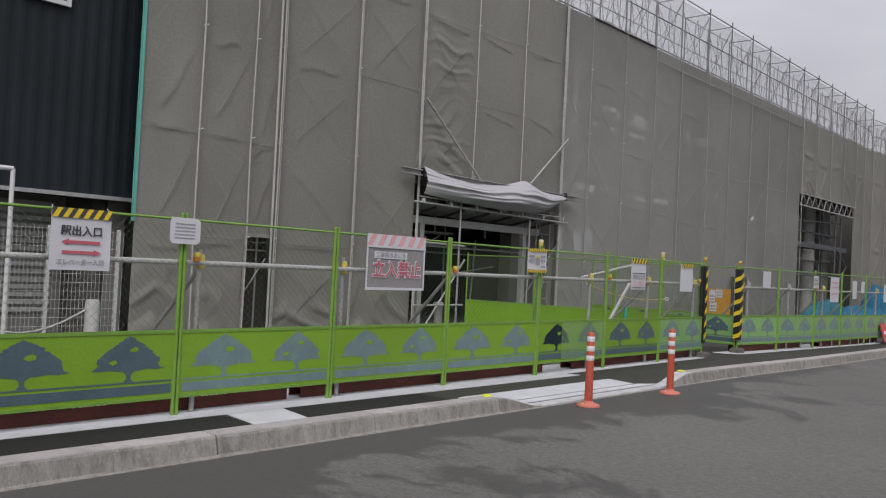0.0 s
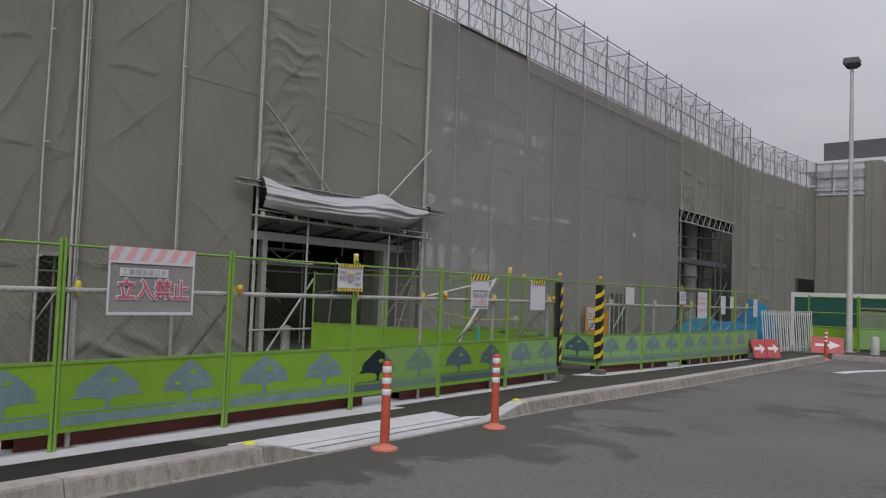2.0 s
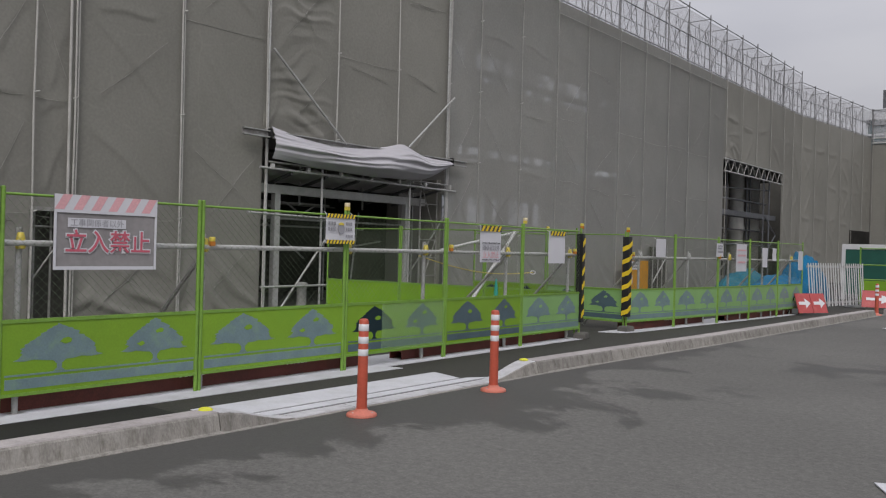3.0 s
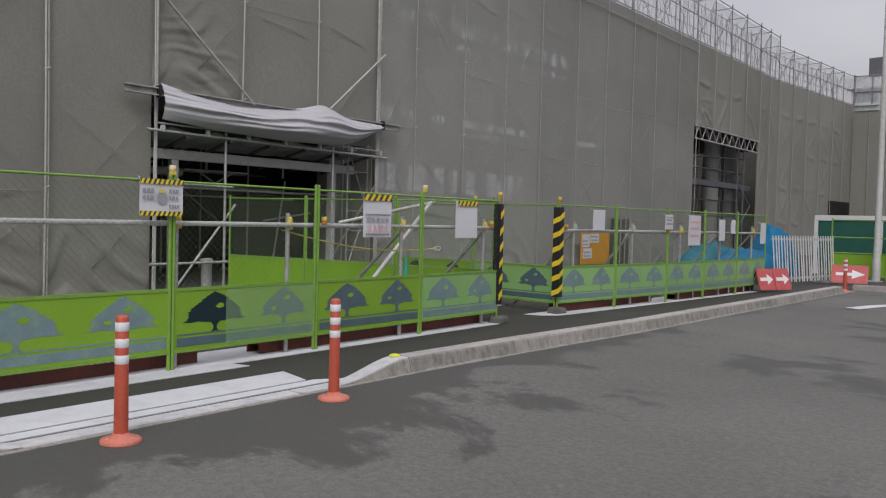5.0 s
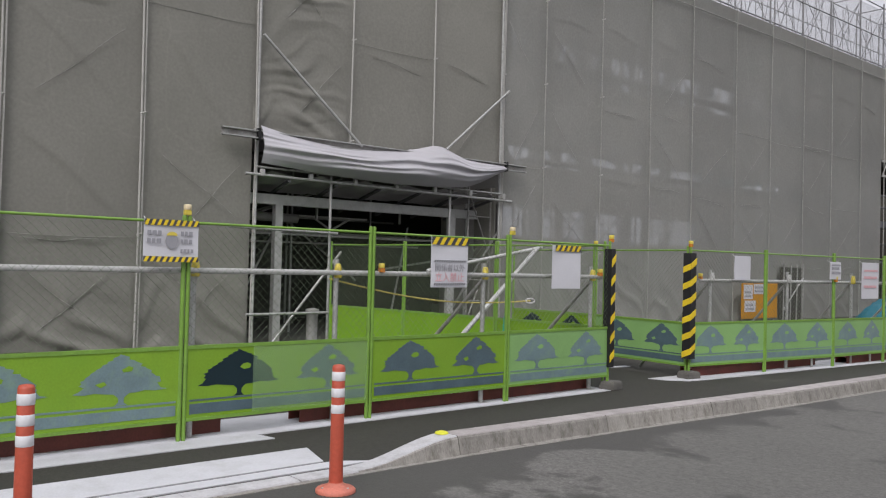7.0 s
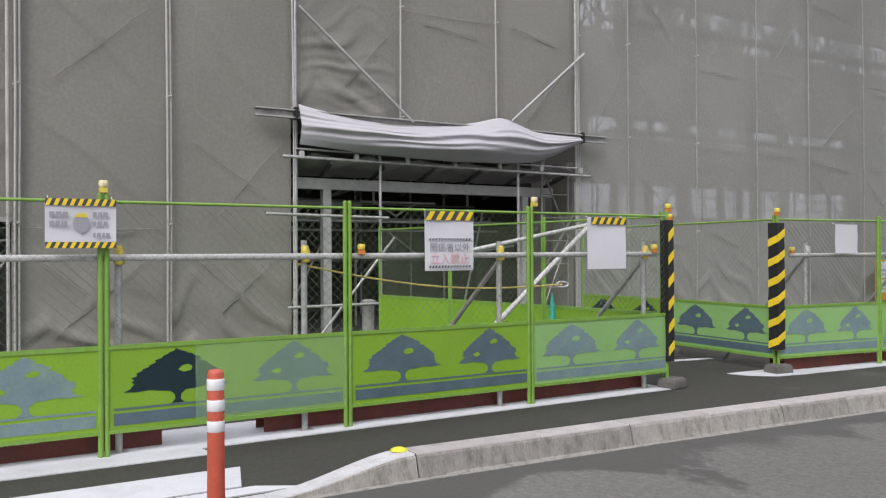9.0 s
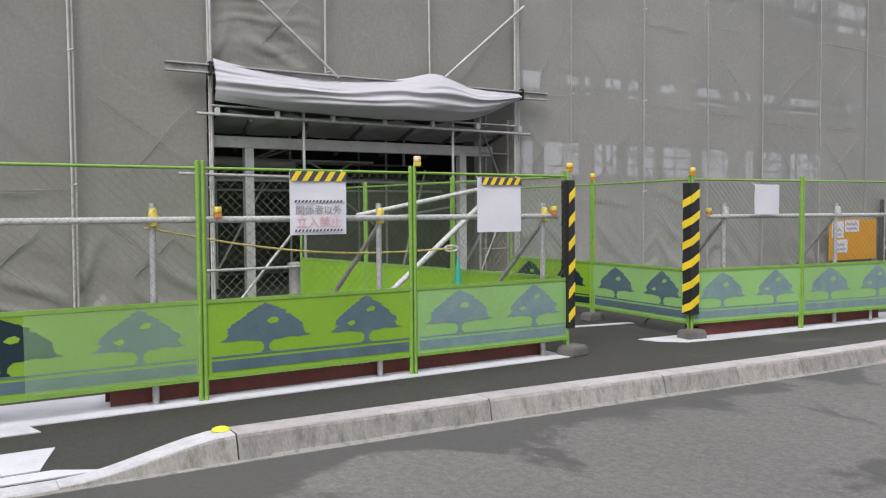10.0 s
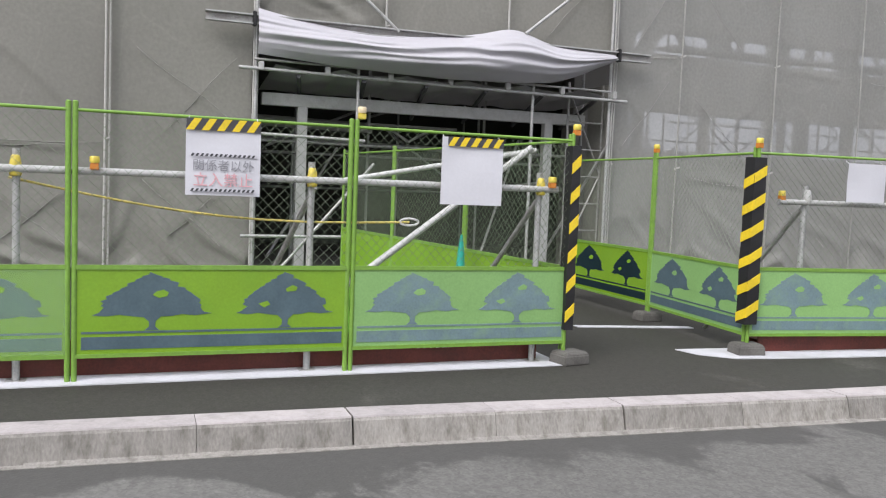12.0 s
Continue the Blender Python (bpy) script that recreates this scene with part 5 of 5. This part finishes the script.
for a, b, r in (((-13.2, 36.3, 1.9), (-13.2, 43.5, 1.9), 0.04), ((-13.2, 36.3, 2.55), (-13.2, 43.5, 2.55), 0.03), ((-13.2, 36.3, 3.85), (-13.2, 43.5, 3.85), 0.04), ((-12.7, 41.6, 0), (-12.7, 41.6, 5.1), 0.04), ((-12.7, 42.4, 0), (-12.7, 42.4, 5.1), 0.04), ((-13.4, 41.9, 0), (-13.4, 41.9, 5.1), 0.04), ((-12.7, 41.6, 1.2), (-12.7, 43.4, 2.4), 0.03), ((-12.7, 41.6, 3.3), (-12.7, 43.4, 2.4), 0.03), ((-13, 36.4, 4.2), (-13, 43.4, 4.5), 0.03)):
    part("pipe", Geo().tube(a, b, r, 8), DARK_PIPE, ts, smooth=True)
for y in (37.2, 38.4, 40.9, 43.2):
    part("pipe", Geo().tube((-13.2, y, 0), (-13.2, y, 5.6), 0.03, 8), DARK_PIPE, ts, smooth=True)
# Upper deck and end boards are added to keep daylight out of the bay.
part("deck", Geo().box(-14.2, 35.2, 5.62, -12.56, 44.4, 5.7), GREY_METAL, ts, "dark scaffold deck")
part("light_screen", Geo().box(-14.18, 36.02, 0.0, -12.62, 36.07, 5.6), GREY_METAL, ts, "added boards that keep daylight out of the bay")
part("deck", Geo().box(-13.2, 36.2, 3.08, -12.7, 43.4, 3.3), DARK_PIPE, ts, "dark scaffold deck")
# ochre board leaning at the sheets
ob_ = thing("notice_board", pose(-12.22, 27.0, 0.01), "ochre plywood board with white papers by the sheets", "board")
part("board", Geo().box(-0.02, 0, 0.2, 0.02, 1.8, 1.14), OCHRE, ob_, bevel=0.004)
for q in ((0.05, 0.72, 0.5, 1.1), (0.55, 0.85, 1.1, 1.12), (0.1, 0.38, 0.65, 0.68)):
    part("paper", Geo().box(0.021, q[0], q[1], 0.025, q[2], q[3]), PAPER, ob_, "white paper")
    bars(ob_, [(q[1] + 0.05, 0.05), (q[1] + 0.15, 0.06)], 0.026, GREY_PRINT, q[0] + 0.05, q[2] - 0.05)
for y in (0.1, 1.7):
    part("leg", Geo().tube((-0.05, y, 0.0), (-0.05, y, 1.1), 0.02, 8), SCAFF, ob_, smooth=True)
# doorway with pipes beside the board; a dark plate paints its inner shade
dk = thing("dark_doorway", pose(-12.3, 29.2, 0.01), "shaded doorway painted as a dark plate, with pipes", "opening frame")
part("shade_plate", Geo().box(-0.06, 0, 0.05, 0.02, 1.1, 1.6), WALL_IN, dk)
for y in (0.0, 0.4, 0.75, 1.1):
    part("pipe", Geo().tube((0.06, y, 0), (0.06, y + 0.03, 1.7), 0.022, 8), SCAFF, dk, smooth=True)
part("pipe", Geo().tube((0.07, 0.0, 0.4), (0.07, 1.1, 1.3), 0.02, 8), PALE_PIPE, dk, smooth=True)

# ---- far end of the yard ----
setting("road_kerb_far", Geo().box(-4.75, 26.75, -0.05, 14.0, 26.98, 0.13), KERB_TOP, "pale kerb across the end of the yard", "kerb", bevel=0.015)
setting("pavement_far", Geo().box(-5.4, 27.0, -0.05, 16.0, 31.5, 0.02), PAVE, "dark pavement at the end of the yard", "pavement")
rb = thing("slat_barrier", pose(-6.35, 25.75, 0.02, 0, 0, -10.3), "white and grey striped slat barrier standing by the kerb", "barrier")
for k in range(24):
    y, n = k * 0.142, 0.20 + 0.03 * math.sin(k * 2.1)
    part("slat", Geo().add([(-0.004, y + n, 0.08), (0.004, y + n, 0.08), (0.004, y + n + 0.055, 0.08), (-0.004, y + n + 0.055, 0.08), (-0.004, y, 1.24), (0.004, y, 1.24), (0.004, y + 0.055, 1.24), (-0.004, y + 0.055, 1.24)], [(3, 2, 1, 0), (4, 5, 6, 7), (0, 1, 5, 4), (1, 2, 6, 5), (2, 3, 7, 6), (3, 0, 4, 7)]), WHITE, rb)
for z in (0.15, 1.12):
    part("rail", Geo().box(-0.03, 0, z, -0.013, 3.4, z + 0.06), STEEL, rb)
for y in (0.5, 2.9):
    part("foot", Geo().box(-0.3, y, 0, 0.25, y + 0.08, 0.07), STEEL, rb, bevel=0.008)


def arrow_board(x, y, rz, n=1, w=0.88, h=0.46):
    a = thing("arrow_board", pose(x, y, 0.02, 0, 0, rz), "red folding arrow board with a white arrow", "traffic sign", "arrow boards")
    for k in range(n):
        yy = k * w
        g = Geo().add([(0.0, yy, 0.05), (0.0, yy + w - 0.02, 0.05), (-0.16, yy + w - 0.02, 0.05 + h), (-0.16, yy, 0.05 + h), (-0.02, yy, 0.045), (-0.02, yy + w - 0.02, 0.045), (-0.18, yy + w - 0.02, 0.045 + h), (-0.18, yy, 0.045 + h)], [(0, 1, 2, 3), (7, 6, 5, 4), (0, 4, 5, 1), (1, 5, 6, 2), (2, 6, 7, 3), (3, 7, 4, 0)])
        part("panel", g, RED, a)
        q = [(0.12, 0.42), (0.55, 0.42), (0.55, 0.25), (0.9, 0.5), (0.55, 0.75), (0.55, 0.58), (0.12, 0.58)]
        v = [(-0.16 * t + 0.006, yy + s * w, 0.05 + t * h) for s, t in q]
        part("arrow", Geo().add(v + [(px - 0.004, py, pz) for px, py, pz in v], [tuple(range(7)), tuple(range(13, 6, -1))] + [(i, (i + 1) % 7, 7 + (i + 1) % 7, 7 + i) for i in range(7)]), REFLECT, a, "white arrow")
        for s in (0.05, w - 0.08):
            part("leg", Geo().tube((-0.16, yy + s, 0.05 + h), (-0.4, yy + s, 0.0), 0.012, 6), BLACK, a)
    return a


arrow_board(-5.95, 23.75, -25, 2, 0.5, 0.46)
arrow_board(-5.6, 28.3, -80)
arrow_board(-1.9, 28.1, -82)

lp = thing("street_lamp", pose(-5.0, 30.7, 0.02), "tall grey steel lamp post with a dark flat head", "street lamp")
part("pole", Geo().lathe([(0.11, 0), (0.11, 0.6), (0.095, 0.65), (0.075, 5.0), (0.05, 9.0)], 14), PALE_PIPE, lp, smooth=True)
part("head", Geo().add([(x, y, z) for z, k in ((8.98, 0.55), (9.1, 1.0), (9.28, 0.9)) for x, y in ((-0.24 * k, -0.24 * k), (0.24 * k, -0.24 * k), (0.24 * k, 0.24 * k), (-0.24 * k, 0.24 * k))], [(4 * j + i, 4 * j + (i + 1) % 4, 4 * j + 4 + (i + 1) % 4, 4 * j + 4 + i) for j in (0, 1) for i in range(4)] + [(3, 2, 1, 0), (8, 9, 10, 11)]), GREY_METAL, lp, "dark lamp head", bevel=0.01)
part("base_plate", Geo().box(-0.18, -0.18, 0, 0.18, 0.18, 0.03), STEEL, lp)
tagged(part("bollard", Geo().lathe([(0.13, 0.02), (0.13, 0.5), (0.10, 0.56)], 14, -4.2, 30.2), PALE_PIPE, None, "short grey bollard beside the lamp post", smooth=True), category="bollard")

for k in range(2):
    x0 = -6.3 + k * 1.5
    f = thing("site_fence", pose(x0, 31.2, 0.02), "green pipe site fence with a mesh top at the yard end", "fence", "yard end fences")
    for x in (0.0, 1.45):
        part("post", Geo().tube((x, 0, 0), (x, 0, 1.75), 0.025, 8), GREEN_POST, f, smooth=True)
    for z in (0.1, 0.75, 1.2, 1.7):
        part("rail", Geo().tube((0, 0, z), (1.45, 0, z), 0.02, 6), GREEN_POST, f, smooth=True)
    part("board", Geo().box(0.02, -0.01, 0.12, 1.43, 0.01, 0.72), FILM if k else GREEN, f)
gw = thing("site_hoarding", pose(-7.5, 34, 0.0), "white framed hoarding with deep green panels", "hoarding")
part("top_rail", Geo().box(0, -0.06, 1.72, 5.2, 0.06, 1.9), WHITE, gw, bevel=0.01)
for x in (0.0, 1.9, 3.75, 5.08):
    part("post", Geo().box(x, -0.06, 0, x + 0.12, 0.06, 1.72), WHITE, gw, bevel=0.006)
for x in (0.12, 2.02, 3.87):
    part("panel", Geo().box(x, -0.03, 0.2, x + (1.78 if x < 2 else 1.73 if x < 3 else 1.2), 0.03, 1.72), SITE_GREEN, gw)
for x, y, w, h, m, nm, lab in ((-5.1, 32.6, 1.5, 1.35, mat("olive machine cover", (0.20, 0.24, 0.16), 0.7), "site_machine", "olive covered site machine behind the fence"),):
    o = thing(nm, pose(x, y, 0.0), lab, "machine")
    part("body", Geo().box(0, 0, 0.3, w, 0.8, h), m, o, bevel=0.04)
    part("cover", Geo().box(-0.04, -0.05, h, w + 0.04, 0.85, h + 0.08), m, o, bevel=0.03)
    for a in (0.2, w - 0.3):
        part("leg", Geo().box(a, 0.1, 0, a + 0.1, 0.7, 0.3), BLACK, o)
wa = thing("direction_sign", pose(-3.7, 31.0, 0.02), "white arrow shaped direction sign on a stand", "sign")
part("arrow", Geo().plate([(0, 1.0), (0.75, 1.0), (0.75, 0.85), (1.15, 1.17), (0.75, 1.5), (0.75, 1.35), (0, 1.35)], "y", -0.02, 0.02), WHITE, wa, bevel=0.004)
part("dark_band", Geo().box(0.05, -0.024, 1.06, 0.72, -0.02, 1.14), GREY_METAL, wa)
for x in (0.2, 0.8):
    part("leg", Geo().tube((x, 0.02, 0), (x, 0.02, 1.0), 0.02, 8), STEEL, wa)
tk = thing("site_cabin", pose(-3.3, 32.4, 0.02), "low white site cabin with grey windows", "cabin")
part("body", Geo().box(0, 0, 0.25, 2.2, 1.8, 1.7), WHITE, tk, bevel=0.03)
part("roof", Geo().box(-0.05, -0.05, 1.7, 2.25, 1.85, 1.78), WHITE, tk, bevel=0.02)
for x in (0.25, 1.15):
    part("window", Geo().box(x, -0.012, 1.05, x + 0.75, 0.0, 1.5), FAR_GLASS, tk, "grey window")
    part("window_frame", Geo().box(x - 0.03, -0.008, 1.02, x + 0.78, -0.001, 1.05), STEEL, tk)
part("panel_joint", Geo().box(1.04, -0.006, 0.25, 1.07, 0.0, 1.7), GREY_METAL, tk)
for x in (0.1, 1.8):
    part("skid", Geo().box(x, 0.1, 0, x + 0.25, 1.7, 0.25), GREY_METAL, tk)
tt = thing("flatbed_truck", pose(-0.9, 32.0, 0.02), "white flatbed truck parked at the yard end", "truck")
part("bed", Geo().box(0, 0, 0.55, 2.6, 1.5, 0.95), WHITE, tt, bevel=0.02)
part("bed_rail", Geo().box(0, -0.02, 0.7, 2.6, 0.0, 0.75), STEEL, tt)
part("cab", Geo().plate([(2.65, 0.45), (3.9, 0.45), (3.9, 1.1), (3.6, 1.8), (2.65, 1.85)], "y", 0.0, 1.5), WHITE, tt, bevel=0.03)
part("side_window", Geo().plate([(2.85, 1.15), (3.65, 1.15), (3.5, 1.68), (2.85, 1.7)], "y", -0.008, 0.0), FAR_GLASS, tt)
part("load", Geo().box(0.1, 0.2, 0.95, 1.2, 1.3, 1.7), OCHRE, tt, "dark yellow machine load", bevel=0.05)
for x in (0.6, 3.2):
    w_ = part("wheel", Geo().tube((x, -0.01, 0.3), (x, 0.18, 0.3), 0.3, 18), BLACK, tt, smooth=True)
    part("rim", Geo().tube((x, -0.025, 0.3), (x, -0.01, 0.3), 0.17, 14), STEEL, w_)
for x, y, rz in ((-3.05, 29.7, 3), (-2.3, 29.6, -4)):
    a = thing("sandwich_board", pose(x, y, 0.02, 0, 0, rz), "tall white folding board with grey print", "sign", "folding boards")
    part("panel", Geo().add([(-0.3, 0, 0.05), (0.3, 0, 0.05), (0.3, 0.16, 1.4), (-0.3, 0.16, 1.4), (-0.3, 0.02, 0.05), (0.3, 0.02, 0.05), (0.3, 0.18, 1.4), (-0.3, 0.18, 1.4)], [(3, 2, 1, 0), (4, 5, 6, 7), (0, 1, 5, 4), (1, 2, 6, 5), (2, 3, 7, 6), (3, 0, 4, 7)]), PAPER, a)
    part("rear_panel", Geo().add([(-0.3, 0.2, 1.4), (0.3, 0.2, 1.4), (0.3, 0.4, 0.0), (-0.3, 0.4, 0.0), (-0.3, 0.22, 1.4), (0.3, 0.22, 1.4), (0.3, 0.42, 0.0), (-0.3, 0.42, 0.0)], [(3, 2, 1, 0), (4, 5, 6, 7), (0, 1, 5, 4), (1, 2, 6, 5), (2, 3, 7, 6), (3, 0, 4, 7)]), PAPER, a)
    for i in range(6):
        z = 0.35 + i * 0.15
        yy = 0.16 * (z - 0.05) / 1.35 - 0.006
        part("text_bar", Geo().box(-0.12, yy - 0.004, z, 0.02, yy + 0.012, z + 0.11), GREY_PRINT, a)
        part("text_bar", Geo().box(0.08, yy - 0.004, z + 0.03, 0.16, yy + 0.012, z + 0.11), GREY_PRINT, a)


def heap(name, x0, x1, y0, y1, z0, z1, m, label, cat, seed):
    def fn(u, v):
        e = (math.sin(3.14159 * u) * math.sin(3.14159 * v)) if 0 < u < 1 and 0 < v < 1 else 0.0
        b = z0 + (z1 - z0) * max(0.0, e) ** 0.35
        return (x0 + (x1 - x0) * u, y0 + (y1 - y0) * v, b + 0.16 * max(0.0, e) ** 0.3 * (noise.noise(Vector((u * 4, v * 7, seed))) + 1.1 * abs(noise.noise(Vector((u * 7 + v * 3, v * 11, seed + 4)))) - 0.35) * min(1.0, z1))
    tagged(part(name, Geo().grid(fn, 34, 40), m, None, label, smooth=True), category=cat)


heap("blue_tarpaulin", -8.7, -7.5, 30.6, 32.7, 0.006, 1.5, BLUE, "blue tarpaulin heaped over stacked materials", "tarpaulin", 3)
heap("blue_tarpaulin", -8.4, -7.0, 26.0, 29.8, 0.006, 0.85, BLUE, "blue tarpaulin over a long low stack behind the fence", "tarpaulin", 7)
heap("teal_tarpaulin", -9.6, -8.5, 27.0, 31.0, 0.006, 0.95, TEAL_BOX, "teal cover over stacked site materials", "tarpaulin", 9)

# far wing: poles and guard rails
wg = thing("wing_scaffold", pose(-11.45, 56.55, 8.1), "open scaffold guard on top of the far wing", "scaffold")
for x in np.arange(0.05, 2.8, 0.9):
    part("upright", Geo().tube((x, 0, 0), (x, 0, 2.05), 0.035, 6), DARK_SCAFF, wg)
for z in (0.08, 0.36):
    part("edge_board", Geo().box(0, -0.03, z - 0.035, 2.75, 0.03, z + 0.035), PALE_PIPE, wg, "pale edge board")
for z in (1.1, 1.98):
    part("rail", Geo().tube((0, 0, z), (2.75, 0, z), 0.03, 6), DARK_SCAFF, wg)
part("net", Geo().box(0, 0.06, 0, 2.75, 0.08, 1.95), NET, wg)
for k, x in enumerate((-10.6, -9.7, -8.7, -8.3)):
    tagged(part("wing_seam", Geo().tube((x, 56.56, 0), (x, 56.56, 8.0 if x < -9 else 10.0), 0.022, 6), FAINT_SEAM, None, "pale seam pipe on the far wing", smooth=True), category="pipe", group="wing seams")
for k, (x, y) in enumerate(((-7.62, 58.5), (-7.4, 61.0), (-7.1, 64.3), (-6.8, 67.5))):
    tagged(part("wing_seam", Geo().tube((x, y, 0), (x, y, 9.9 if y < 64 else 8.5), 0.022, 6), FAINT_SEAM, None, "pale seam pipe on the far wing", smooth=True), category="pipe", group="wing seams")

# office building beyond
fb = thing("office_building", pose(-24, 112, -1.7, 0, 0, -8), "pale office building with bands of tinted glass", "building")
part("wall", Geo().box(0, 0, 0, 60, 20, 13.6), BACKWALL, fb)
part("glass_wall", Geo().box(0, 0.4, 13.6, 60, 20, 19.6), FAR_GLASS, fb, "tinted glass wall")
part("parapet", Geo().box(-0.5, -0.4, 19.6, 60.5, 20, 20.8), PALE_WALL, fb, "white parapet")
part("band", Geo().box(-0.2, -0.5, 13.3, 60.2, 0.4, 14.0), PALE_WALL, fb, "white sill band")
part("canopy", Geo().box(8, -4, 10.9, 60, 0.0, 11.7), PALE_WALL, fb, "white canopy slab")
part("panel", Geo().box(10.5, -0.05, 11.7, 14, 0.0, 13.3), PALE_WALL, fb)
for k in range(20):
    x = 3 * k
    part("mullion", Geo().box(x, 0.2, 14.0, x + 0.22, 0.42, 19.6), PALE_WALL, fb)
for z in (15.4, 17.8):
    part("transom", Geo().box(0, 0.2, z, 60, 0.41, z + 0.2), PALE_WALL, fb)
part("plant_room", Geo().box(0.5, 4, 20.8, 14, 16, 23.8), GREY_METAL, fb, "dark grey plant room")
part("roof_frame", Geo().box(14, 5, 20.8, 24, 14, 23.4), PALE_WALL, fb)
for x in (14, 17.5, 23.8):
    part("roof_post", Geo().box(x, 4.8, 20.8, x + 0.3, 5.0, 23.8), GREY_METAL, fb)
part("roof_beam", Geo().box(14, 4.8, 23.7, 24.2, 5.0, 24.0), GREY_METAL, fb)

# ---- beside the dark building ----
wf = thing("wire_fence", pose(-10.6, -2.0, 0.006), "white welded wire fence in front of the dark building", "fence")
for y in (0.0, 2.15, 4.35, 6.5, 7.4):
    part("post", Geo().box(-0.018, y - 0.018, 0, 0.018, y + 0.018, 1.68), WHITE, wf)
for k in range(15):
    part("wire", Geo().tube((0.03, 0, 0.1 + k * 0.11), (0.03, 7.4, 0.1 + k * 0.11), 0.003, 4), WHITE, wf)
g = Geo()
for k in range(150):
    g.tube((0.035, k * 0.05, 0.06), (0.035, k * 0.05, 1.66), 0.0021, 3)
tagged(part("wire_grid", g, WHITE, wf), kind="stuff")
gp = thing("pipe_portal", pose(-8.6, 3.27, 0.006), "white pipe portal beside the walkway", "gate frame")
part("frame", Geo().path([(0, 0, 0), (0, 0, 2.15), (0, -2.4, 2.15), (0, -2.4, 0)], 0.023, 10), WHITE, gp, smooth=True)
bp = thing("rope_post", pose(-9.6, 4.62, 0.006), "grey rope post with a slack chain", "bollard")
part("post", Geo().lathe([(0.085, 0), (0.085, 0.78), (0.07, 0.82)], 14), PALE_PIPE, bp, smooth=True)
part("chain", Geo().path([(0, -1.6 * k / 10, 0.75 - 0.3 * math.sin(3.14159 * k / 10)) for k in range(11)], 0.012, 6), PALE_PIPE, bp, smooth=True)
dw = thing("clad_window", pose(-12.97, 4.85, 5.1), "white framed window high in the black cladding", "window")
for q in ((0, 0, 0.75, 0.07), (0, 0.83, 0.75, 0.9), (0, 0.07, 0.06, 0.83), (0.69, 0.07, 0.75, 0.83)):
    part("frame", Geo().box(0, q[0], q[1], 0.06, q[2], q[3]), WHITE, dw)
part("pane", Geo().box(0.0, 0.06, 0.07, 0.03, 0.69, 0.83), FAR_GLASS, dw)
for k in range(15):
    z = 0.35 + k * 0.125
    part("louvre", Geo().box(-1.3, -14.0, z, -1.24, -0.9, z + 0.07), PALE_PIPE, dark)

# bare trees across the road, seen only in the coated windows
def bare_tree(x, y, h, seed):
    r = random.Random(seed)
    t = thing("bare_tree", pose(x, y, 0), "tall leafless street tree across the road", "tree", "bare trees")
    trunk, limbs = Geo(), Geo()
    def grow(p, d, length, rad, depth):
        q = p + d * length
        (trunk if depth == 0 else limbs).tube(p, q, rad, 5, rad * 0.7)
        if depth >= 6:
            return
        for k in range(3 if depth < 3 else 2):
            a = Vector((r.uniform(-1, 1), r.uniform(-1, 1), r.uniform(0.1, 0.9)))
            grow(q - d * length * r.uniform(0, 0.35), (d * 0.9 + a * 0.6).normalized(), length * r.uniform(0.55, 0.75), rad * 0.62, depth + 1)
    grow(Vector((0, 0, 0)), Vector((0, 0, 1)), h * 0.32, h * 0.016, 0)
    part("trunk", trunk, BARK, t)
    part("limbs", limbs, BARK, t)
    return t


tree = bare_tree(8, 34, 25, 1)
for k, (x, y) in enumerate(((9.5, 39), (7.5, 43.5), (9, 48), (7.5, 53), (9.5, 58), (8, 64), (10, 71), (8.5, 79), (9, 29), (10, 23), (13, 36), (13, 46), (13, 56))):
    copy_thing(tree, pose(x, y, 0, 0, 0, 70 * k))
